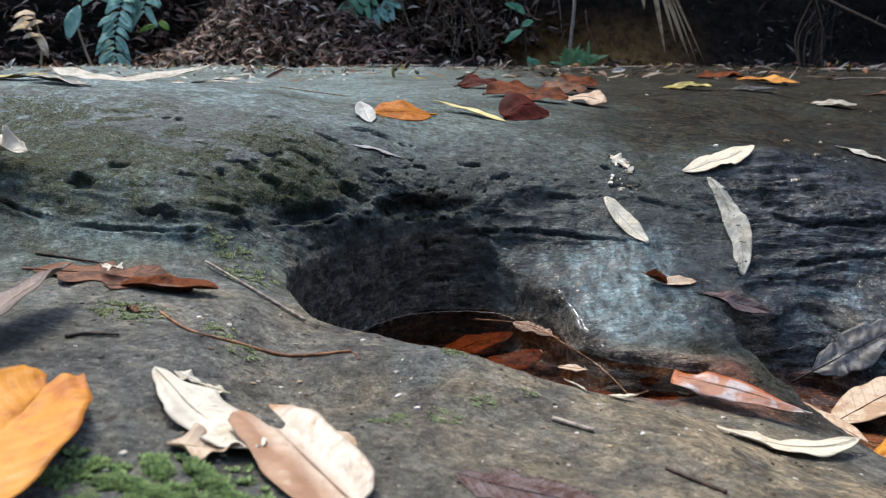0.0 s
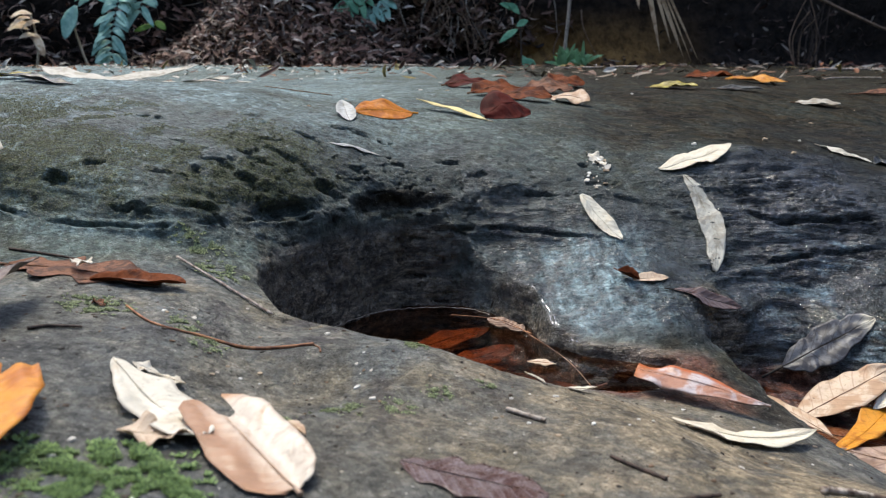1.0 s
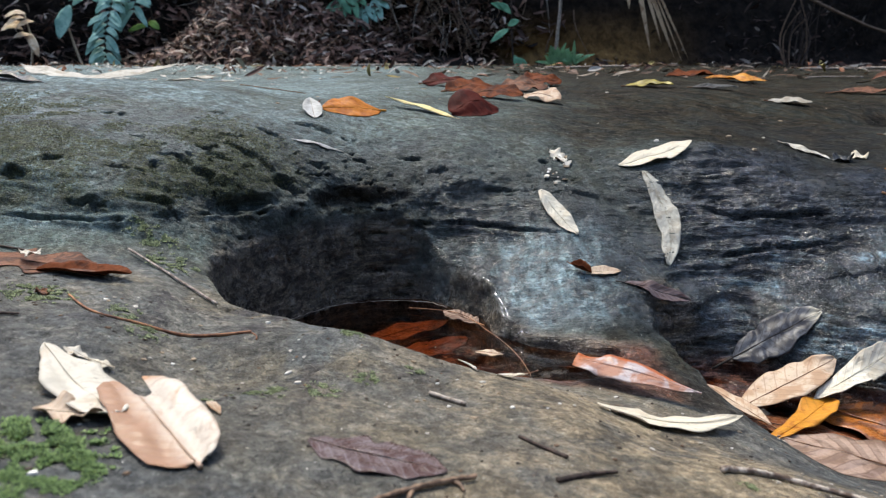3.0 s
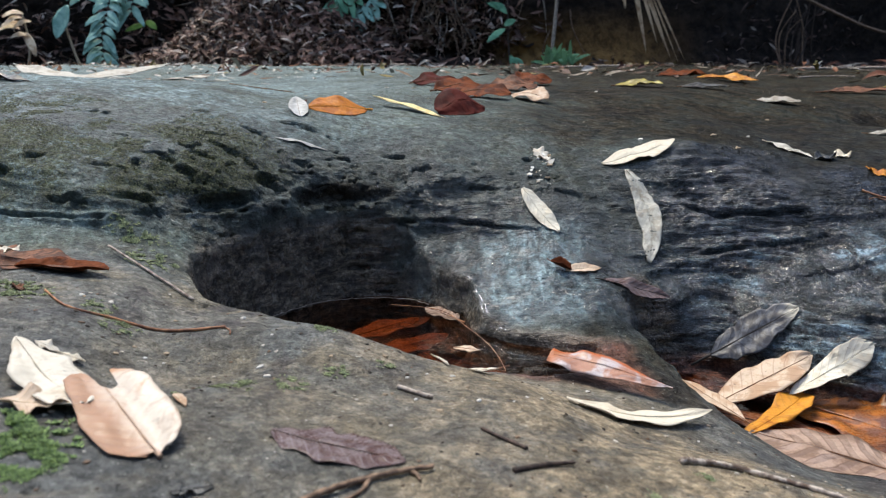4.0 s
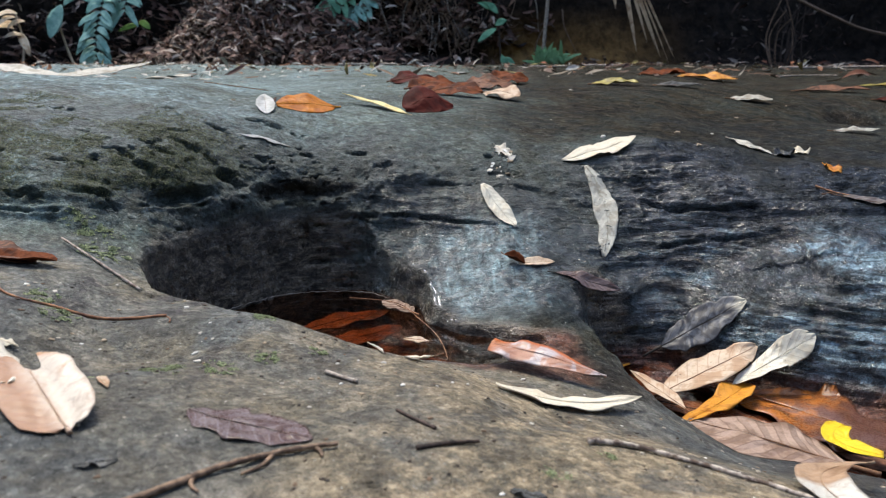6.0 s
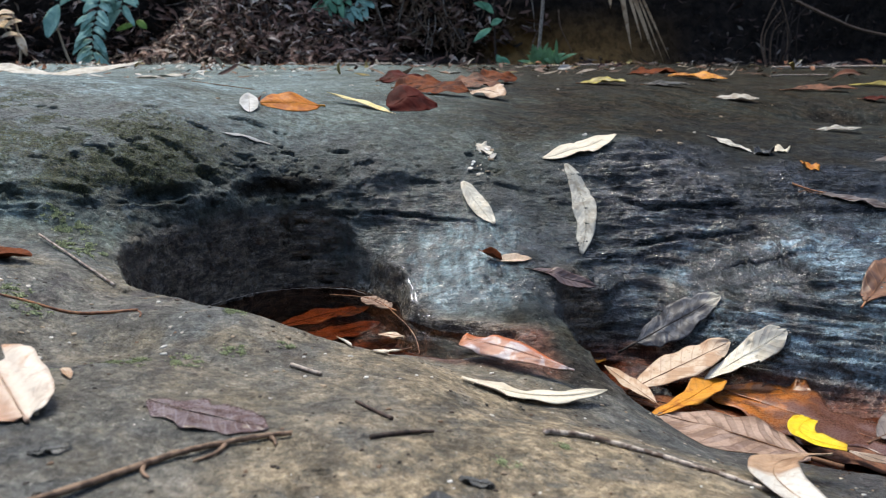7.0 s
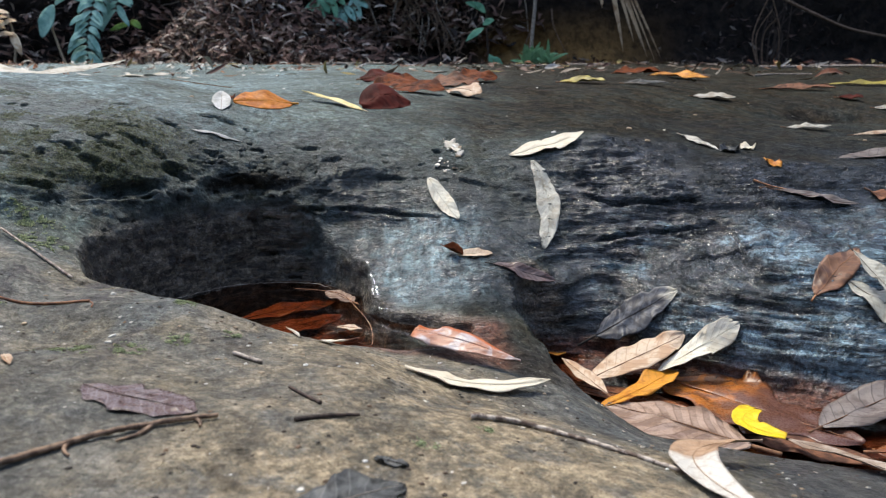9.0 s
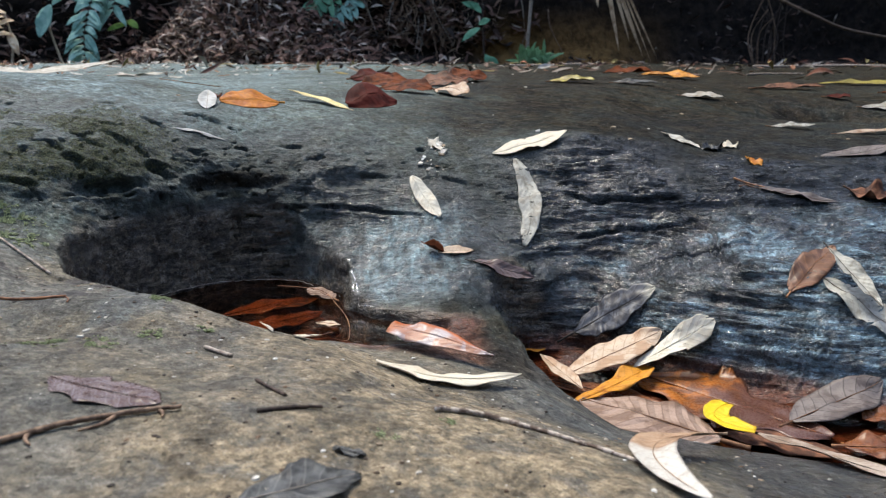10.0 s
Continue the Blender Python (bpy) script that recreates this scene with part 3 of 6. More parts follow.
    rough = k.calc("SUBTRACT", rough, k.calc("MULTIPLY", a_damp, 0.14))
    n = k.bump(mid, 0.9, 0.014)
    n = k.bump(layers, 0.7, 0.008, n)
    n = k.bump(k.calc("MULTIPLY", flakes, a_wet), 1.0, 0.0110, n)
    n = k.bump(small, 0.9, 0.0060, n)
    n = k.bump(k.calc("MULTIPLY", k.noise(250, 3, 0.6), k.calc("SUBTRACT", 1.0, k.calc("MAXIMUM", a_wet, a_dry))), 0.8, 0.0040, n)
    n = k.bump(pore, 0.5, -0.0015, n)
    n = k.bump(k.calc("MULTIPLY", grain, k.calc("SUBTRACT", 1.0, a_wet)), 0.8, 0.0014, n)
    k.put(k.bsdf.inputs["Coat Weight"], k.calc("MULTIPLY", k.calc("SUBTRACT", a_wet, k.calc("MULTIPLY", a_film, 0.6)), k.step(k.noise(30, 4, 0.65), 0.40, 0.58, 0.06, 1.0)))
    k.bsdf.inputs["Coat Roughness"].default_value = 0.10
    k.bsdf.inputs["Coat IOR"].default_value = 1.45
    k.put(k.bsdf.inputs["Coat Normal"], k.bump(flakes, 0.4, 0.0025, k.bump(layers, 0.9, 0.0100)))
    return k.done(col, rough, n, k.calc("SUBTRACT", k.step(a_wet, 0.0, 0.8, 0.24, 0.30), k.calc("MULTIPLY", a_brown, 0.22)))


def water_material(name, tint, depth_tint):
    """Still water: it lets the bottom show in a brown tint and mirrors the sky by its angle."""
    k = Kit(name)
    clear, gloss, blend = k.node("ShaderNodeBsdfTransparent"), k.node("ShaderNodeBsdfGlossy"), k.node("ShaderNodeMixShader")
    k.put(clear.inputs[0], k.mix(k.step(k.noise(12), 0.35, 0.65), tint, depth_tint))
    gloss.inputs["Roughness"].default_value = 0.03
    ripple = k.bump(k.noise(45, 2, 0.4), 0.12, 0.002)
    k.put(gloss.inputs["Normal"], ripple)
    fres = k.node("ShaderNodeFresnel")
    fres.inputs[0].default_value = 1.33
    k.put(fres.inputs["Normal"], ripple)
    k.put(blend.inputs[0], fres.outputs[0])
    k.put(blend.inputs[1], clear.outputs[0])
    k.put(blend.inputs[2], gloss.outputs[0])
    k.put(k.out.inputs["Surface"], blend.outputs[0])
    return k.mat


def earth_material():
    k = Kit("shaded_earth")
    a, b = k.noise(1.6, 5, 0.6), k.noise(14, 6, 0.65)
    ochre = k.attr("clay")
    # earth close to black: the shade under the bank is put into its colour
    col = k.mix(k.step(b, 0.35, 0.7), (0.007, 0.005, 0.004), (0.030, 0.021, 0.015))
    col = k.mix(k.calc("MULTIPLY", ochre, k.step(b, 0.3, 0.6, 0.3, 0.9)), col, (0.300, 0.165, 0.055))
    return k.done(col, 0.9, k.bump(k.calc("ADD", a, b), 0.9, 0.05), 0.2)


def leaf_material(name, light, dark, vein, blotch=(0.45, 0.62), rough=0.55, ribs=9, rib=0.5, spots=0.25, through_light=0.12, scale=60, relief=0.0012, tail=None, half=None, gloss=0.28):
    """A blade: two colours in blotches, side veins by its length and width, dark spots."""
    k = Kit(name)
    uv = k.node("ShaderNodeUVMap")
    sep = k.node("ShaderNodeSeparateXYZ")
    k.put(sep.inputs[0], uv.outputs[0])
    u, v = sep.outputs[0], k.calc("ABSOLUTE", k.calc("SUBTRACT", sep.outputs[1], 0.5))
    wobble = k.calc("MULTIPLY", k.noise(scale * 0.5, 2), 0.35 / ribs)
    ph = k.calc("FRACT", k.calc("MULTIPLY", k.calc("ADD", k.calc("SUBTRACT", u, k.calc("MULTIPLY", v, 0.32)), wobble), float(ribs)))
    line = k.step(k.calc("ABSOLUTE", k.calc("SUBTRACT", ph, 0.5)), 0.02, 0.09, 1, 0)
    hump = k.calc("ABSOLUTE", k.calc("SUBTRACT", ph, 0.5))
    mid = k.step(v, 0.0, 0.035, 1, 0)
    big, small = k.noise(scale * 0.55, 4, 0.6, warp=0.5), k.noise(scale * 5, 4, 0.65)
    col = k.mix(k.step(big, blotch[0], blotch[1]), light, dark)
    if tail:
        col = k.mix(k.step(k.calc("ADD", u, k.calc("MULTIPLY", big, 0.15)), tail[1], tail[2]), col, tail[0])
    if half:
        across = sep.outputs[1] if len(half) > 3 else k.calc("SUBTRACT", 1.0, sep.outputs[1])
        col = k.mix(k.step(k.calc("ADD", across, k.calc("MULTIPLY", big, 0.35)), half[1], half[2]), col, half[0])
    col = k.mix(k.step(k.noise(scale * 1.3, 5, 0.7, warp=0.8), 0.50, 0.68, 0, 0.45), col, tuple(0.62 * c for c in dark))
    col = k.mix(k.step(small, 0.35, 0.75, 0, 0.40), col, k.mix(0.5, col, dark))
    col = k.mix(k.calc("MULTIPLY", k.calc("MAXIMUM", line, mid), 0.7 * rib), col, vein)
    spot = k.step(k.noise(scale * 2.2, 3, 0.6), 0.66, 0.72)
    col = k.mix(k.calc("MULTIPLY", spot, spots), col, tuple(c * 0.22 for c in dark))
    edge = k.step(v, 0.44, 0.5, 0, 0.35)
    col = k.mix(edge, col, tuple(c * 0.55 for c in dark))
    n = k.bump(k.calc("ADD", hump, k.calc("MULTIPLY", mid, 0.6)), 0.55 if relief < 0.002 else 1.0, relief)
    n = k.bump(small, 0.35, 0.0006, n)
    k.done(col, k.step(small, 0.3, 0.7, rough - 0.05, rough + 0.12), n, gloss)
    lucent, blend = k.node("ShaderNodeBsdfTranslucent"), k.node("ShaderNodeMixShader")
    k.put(lucent.inputs[0], col)
    blend.inputs[0].default_value = through_light
    k.put(blend.inputs[1], k.bsdf.outputs[0])
    k.put(blend.inputs[2], lucent.outputs[0])
    k.put(k.out.inputs["Surface"], blend.outputs[0])
    return k.mat


def wood_material(name, light, dark, scale=120):
    k = Kit(name)
    a, b = k.noise(scale, 4, 0.6), k.noise(scale * 5, 3)
    col = k.mix(k.step(a, 0.38, 0.62), dark, light)
    return k.done(col, 0.7, k.bump(b, 0.6, 0.0005), 0.3)


def moss_material(name, a, b):
    k = Kit(name)
    isle = k.node("ShaderNodeNewGeometry").outputs["Random Per Island"]
    return k.done(k.mix(isle, a, b), 0.6, None, 0.3)


def litter_material(name, tones):
    k = Kit(name)
    isle = k.node("ShaderNodeNewGeometry").outputs["Random Per Island"]
    ramp = k.node("ShaderNodeValToRGB")
    ramp.color_ramp.interpolation = "CONSTANT"
    for j, c in enumerate(tones):
        e = ramp.color_ramp.elements[j] if j < 2 else ramp.color_ramp.elements.new(j / len(tones))
        e.position, e.color = j / len(tones), (*c, 1)
    k.put(ramp.inputs[0], isle)
    col = k.mix(k.step(k.noise(40), 0.35, 0.7, 0, 0.5), ramp.outputs[0], (0.03, 0.02, 0.012))
    return k.done(col, 0.7, None, 0.3)


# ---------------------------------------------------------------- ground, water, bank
rock_attrs = [("tan", tan), ("brown", brown), ("film", film), ("wet", wet), ("pale", pale), ("moss", moss), ("damp", damp), ("silt", silt), ("sheen", sheen), ("dry", dry), ("cool", cool)]
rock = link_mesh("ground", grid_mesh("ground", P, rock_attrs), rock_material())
tagged(rock, "grey weathered sandstone stream bed with pits, cracks and moss", "rock", kind="structure")

nur = P.shape[1]
keep_c = slice(14, nur - 14, 2)
PB = P[::2, keep_c]
idb = np.arange(PB.shape[0] * PB.shape[1]).reshape(PB.shape[:2])
qb = np.stack([idb[:-1, :-1], idb[:-1, 1:], idb[1:, 1:], idb[1:, :-1]], axis=-1).reshape(-1, 4)
TREE = BVHTree.FromPolygons(PB.reshape(-1, 3).tolist(), qb.tolist())


def bare(x, y):
    """Height of the rock alone."""
    hit = TREE.ray_cast(Vector((x, y, 3.0)), Vector((0, 0, -1)))[0]
    return hit.z if hit else float(ground_z(np.array([x]), np.array([y]))[0])


def rest(x, y):
    """Height of what lies under a place: rock, or the water of the pools."""
    hit = TREE.ray_cast(Vector((x, y, 3.0)), Vector((0, 0, -1)))[0]
    z = hit.z if hit else float(ground_z(np.array([x]), np.array([y]))[0])
    return max(z, POOL_LEVEL) if (-0.18 < x < 0.33 and 0.6 < y < 1.06) else (max(z, CHANNEL_LEVEL) if x > 0.38 and y < 0.96 else z)


def sheet(name, poly, level, grow, mat, label):
    cx, cy = sum(p[0] for p in poly) / len(poly), sum(p[1] for p in poly) / len(poly)
    bm = bmesh.new()
    bm.faces.new([bm.verts.new((cx + grow * (a - cx), cy + grow * (b - cy), level)) for a, b in poly])
    bmesh.ops.triangulate(bm, faces=bm.faces[:])
    me = bpy.data.meshes.new(name)
    bm.to_mesh(me)
    bm.free()
    ob = tagged(link_mesh(name, me, mat), label, "water", kind="structure")
    ob.visible_shadow = False
    return ob


sheet("pool_water", POOL, POOL_LEVEL, 1.06, water_material("pool_water", (0.68, 0.42, 0.28), (0.50, 0.28, 0.17)), "still brown water in a dark rock pool")
sheet("channel_water", CHANNEL, CHANNEL_LEVEL, 1.02, water_material("channel_water", (0.78, 0.52, 0.36), (0.62, 0.36, 0.22)), "shallow brown water in a leaf-filled channel")

def trickle(name, label, pts, wide, seed):
    """A thin shining run of water that follows the rock."""
    q = random.Random(seed)
    line = [Vector((x, y, bare(x, y))) for x, y in pts]
    path = []
    for a, b in zip(line, line[1:]):
        for k in range(12):
            c = a.lerp(b, k / 12) + Vector((q.uniform(-1, 1), q.uniform(-1, 1), 0)) * 0.0012
            path.append(Vector((c.x, c.y, bare(c.x, c.y) + 0.0006)))
    bm = bmesh.new()
    prev = None
    for i, c in enumerate(path):
        t = (path[min(i + 1, len(path) - 1)] - path[max(i - 1, 0)]).normalized()
        h = Vector((-t.y, t.x, 0)).normalized() * wide * q.uniform(0.4, 1.2)
        ring_ = [bm.verts.new((c.x + h.x * w, c.y + h.y * w, max(bare(c.x + h.x * w, c.y + h.y * w), c.z - 0.004) + 0.0004 + lift * wide)) for w, lift in ((-1, 0), (-0.5, 0.45), (0, 0.6), (0.5, 0.45), (1, 0))]
        flowing = noise.noise(Vector((i * 0.21, seed * 3.3, 0.5))) > 0.02
        if prev and flowing:
            for m in range(4):
                bm.faces.new((prev[m], prev[m + 1], ring_[m + 1], ring_[m])).smooth = True
        prev = ring_
    me = bpy.data.meshes.new(name)
    bm.to_mesh(me)
    bm.free()
    ob = tagged(link_mesh(name, me, TRICKLE), label, "water", kind="structure")
    ob.visible_shadow = False


TRICKLE = water_material("running_water", (0.80, 0.80, 0.78), (0.70, 0.70, 0.68))
trickle("water_trickle", "thin shining trickle of water over the pool's rim", [(0.040, 1.056), (0.058, 1.043), (0.080, 1.018), (0.101, 1.002), (0.122, 0.988), (0.145, 0.966), (0.160, 0.940), (0.168, 0.900), (0.174, 0.855)], 0.0007, 3)
trickle("water_trickle", "short trickle of water above the pool's rim", [(0.015, 1.072), (0.035, 1.068), (0.058, 1.064), (0.085, 1.062)], 0.0006, 4)
trickle("water_trickle", "seep of water at the foot of the pale rock", [(0.165, 0.925), (0.176, 0.880), (0.182, 0.850), (0.205, 0.838)], 0.0007, 6)

bv_, bu_ = np.meshgrid(np.linspace(0, 1, 150), np.linspace(-1, 1, 260), indexing="ij")
bxx = bu_ * 9
mound = np.exp(-((bxx + 1.30) / 0.85) ** 2)
cave = smooth(0.4, 0.9, bxx) * smooth(4.2, 2.6, bxx)
back = 6.1 + 1.2 * smooth(-1.6, -2.4, bxx) + 0.25 * cave + 0.4 * smooth(2.5, 4.0, bxx) + 0.25 * fbm(bxx * 0.8, 0.4, 0.0, 3)
lo, hi = smooth(0, 0.3, bv_), np.clip((bv_ - 0.28) / 0.72, 0, 1)
# the upper bank, out of view, leans forward and rises at right to block light
byy = 5.05 + (back - 5.05) * np.clip(bv_ / 0.3, 0, 1) - (0.30 - 0.25 * smooth(-1.8, -2.8, bxx) + 0.25 * smooth(0.3, 1.0, bxx)) * smooth(0.25, 1.0, hi) + 0.10 * fbm(bxx * 3, bv_ * 9, 1.0, 4)
bzz = 0.385 + 0.09 * lo + (1.7 + 2.3 * smooth(0.2, 1.4, bxx)) * hi + 0.60 * mound * smooth(0.02, 0.30, bv_) * smooth(0.75, 0.35, bv_) + 0.05 * fbm(bxx * 4, bv_ * 12, 5.0, 3) * lo
clay = smooth(0.45, 0.9, bxx + 0.2 * fbm(bxx * 2, bv_ * 8, 3.0, 3)) * smooth(2.3, 1.5, bxx) * smooth(1.0, 0.5, bzz)
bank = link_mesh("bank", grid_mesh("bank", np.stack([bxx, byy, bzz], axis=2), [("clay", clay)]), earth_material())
tagged(bank, "earth bank behind the rock, darkened in colour, with an unseen overhang added for shade", "bank", kind="structure")


# added ring of dark foliage, out of view: keeps low sky light off the rock
ra, rz_ = np.meshgrid(np.linspace(0, 1, 14), np.linspace(0, 2 * np.pi, 90), indexing="ij")
rr = 9.0 + 0.8 * fbm(np.cos(rz_) * 3, np.sin(rz_) * 3, ra * 4, 3)
ring = np.stack([rr * np.cos(rz_), 0.5 + rr * np.sin(rz_), -0.6 + (4.2 - 1.4 * np.sin(rz_)) * ra + 0.5 * ra * fbm(np.cos(rz_) * 6, np.sin(rz_) * 6, 2.0, 3)], axis=2)
kf = Kit("dark_foliage")
forest = link_mesh("unseen_forest_ring", grid_mesh("forest", ring), kf.done(kf.mix(kf.step(kf.noise(2.5, 6, 0.7), 0.4, 0.65), (0.012, 0.018, 0.008), (0.060, 0.085, 0.030)), 0.8, kf.bump(kf.noise(3, 5), 1.0, 0.3), 0.2))
tagged(forest, "unseen ring of dark foliage added to block the low sky", "forest", kind="structure")

# ---------------------------------------------------------------- builders


def bezier(a, c, b, t):
    return a * (1 - t) ** 2 + c * 2 * t * (1 - t) + b * t ** 2


PROFILES = {"blunt": (1.0, 0.5), "oval": (1.0, 0.62), "lance": (0.92, 0.85), "obovate": (1.35, 0.60), "long": (1.0, 0.50)}


def finish(name, verts, faces, mat, parent=None, uvs=None, smooth_it=True):
    me = bpy.data.meshes.new(name)
    me.from_pydata(verts, [], faces)
    if smooth_it:
        me.polygons.foreach_set("use_smooth", np.ones(len(me.polygons), bool))
    if uvs is not None:
        layer = me.uv_layers.new(name="UVMap")
        flat = np.array(uvs, np.float32)[np.array([l.vertex_index for l in me.loops])]
        layer.data.foreach_set("uv", flat.reshape(-1))
    return link_mesh(name, me, mat, parent)


def knot(knots, s, at):
    """A value between knots; the last number of a knot is taken when at is -1."""
    for a, b in zip(knots, knots[1:]):
        if s <= b[0]:
            t = min(max((s - a[0]) / (b[0] - a[0]), 0), 1)
            return a[at] + (b[at] - a[at]) * t * (1.5 - 0.5 * t if a is knots[0] and a[at] < 0.3 else 1)
    return knots[-1][at]


def blade_grid(centre, side, up, width, shape, n, m, fold, curl, wave, notch, seed, floor=None, thick=0.0004, ragged=0.0, ends=None):
    """Vertices, faces and uvs of a blade with thickness. centre, side and up are functions of s from base to tip."""
    p, q = PROFILES[shape] if isinstance(shape, str) else (0, 0)
    r = random.Random(seed)
    ph = [r.uniform(0, 6.3) for _ in range(4)]
    top, uvs = [], []
    for i in range(n + 1):
        for j in range(m + 1):
            v = -1 + 2 * j / m
            s = i / n
            if ends:
                s *= knot(ends, v, 1)
            elif notch:
                s *= 1 - notch[2] * math.exp(-((v - notch[0]) / notch[1]) ** 2)
            if not isinstance(shape, str):
                hw = 0.5 * width * knot(shape, s, 1 if v > 0 else -1)
            elif shape == "blunt":
                hw = 0.5 * width * (math.sqrt(max(1 - (1 - min(s, 0.55) / 0.55) ** 2, 0.004)) if s < 0.55 else 1 - 0.55 * ((s - 0.55) / 0.45) ** 2.2)
            else:
                hw = 0.5 * width * max(math.sin(math.pi * min(max(s, 0.012), 0.992) ** p), 0) ** q
            hw *= 1 + ragged * (noise.noise(Vector((s * 9, seed * 1.7, 0.5 if v > 0 else 7.5))))
            c, sd, u = centre(s), side(s), up(s)
            lift = hw * (fold * abs(v) + curl * v * v + wave * abs(v) ** 1.5 * (math.sin(9 * s + ph[0] + (ph[1] if v > 0 else 0)) + 0.6 * math.sin(21 * s + ph[2] + 2 * v)))
            lift += 0.05 * width * noise.noise(Vector((s * 4, v * 2, seed)))
            co = c + sd * (hw * v * (1 - 0.25 * min(1.0, fold * fold))) + u * lift
            if floor:
                co.z = max(co.z, floor(co.x, co.y) + 0.0007)
            top.append(co)
            uvs.append((s, 0.5 + 0.5 * v))
    w = m + 1
    norm = []
    for i in range(n + 1):
        for j in range(w):
            a = top[min(i + 1, n) * w + j] - top[max(i - 1, 0) * w + j]
            b = top[i * w + min(j + 1, m)] - top[i * w + max(j - 1, 0)]
            k = b.cross(a)
            norm.append(-k.normalized() if k.length > 1e-12 and k.z < 0 else (k.normalized() if k.length > 1e-12 else Vector((0, 0, 1))))
    verts = [c + k * thick * 0.5 for c, k in zip(top, norm)] + [c - k * thick * 0.5 for c, k in zip(top, norm)]
    N0 = len(top)
    faces = []
    for i in range(n):
        for j in range(m):
            a, b, c, d = i * w + j, i * w + j + 1, (i + 1) * w + j + 1, (i + 1) * w + j
            faces += [(a, b, c, d), (N0 + d, N0 + c, N0 + b, N0 + a)]
    ring = [j for j in range(m)] + [i * w + m for i in range(n)] + [n * w + j for j in range(m, 0, -1)] + [i * w for i in range(n, 0, -1)]
    for a, b in zip(ring, ring[1:] + ring[:1]):
        faces.append((b, a, N0 + a, N0 + b))
    return verts, faces, uvs + uvs


def tube(points, radii, sides=6, seed=0, knobs=0.0):
    """Vertices and faces of a round rod through points."""
    r = random.Random(seed)
    verts, faces = [], []
    for i, p in enumerate(points):
        t = (points[min(i + 1, len(points) - 1)] - points[max(i - 1, 0)]).normalized()
        a = t.orthogonal().normalized() if abs(t.z) > 0.9 else t.cross(Vector((0, 0, 1))).normalized()
        b = t.cross(a)
        for k in range(sides):
            w = 2 * math.pi * k / sides
            rad = radii[i] * (1 + knobs * r.uniform(-1, 1))
            verts.append(p + (a * math.cos(w) + b * math.sin(w)) * rad)
    for i in range(len(points) - 1):
        for k in range(sides):
            a, b = i * sides + k, i * sides + (k + 1) % sides
            faces.append((a, b, b + sides, a + sides))
    faces.append(tuple(range(sides - 1, -1, -1)))
    faces.append(tuple((len(points) - 1) * sides + k for k in range(sides)))
    return verts, faces


def spline(pts, steps=8):
    """A smooth line through points (Catmull-Rom)."""
    q = [pts[0]] + list(pts) + [pts[-1]]
    out = []
    for i in range(1, len(q) - 2):
        a, b, c, d = q[i - 1:i + 3]
        for k in range(steps):
            t = k / steps
            out.append(0.5 * (2 * b + (c - a) * t + (2 * a - 5 * b + 4 * c - d) * t * t + (3 * b - a - 3 * c + d) * t ** 3))
    return out + [pts[-1]]


def on_rock(x, y, up=0.0):
    return Vector((x, y, rest(x, y) + up))


SEED = [100]


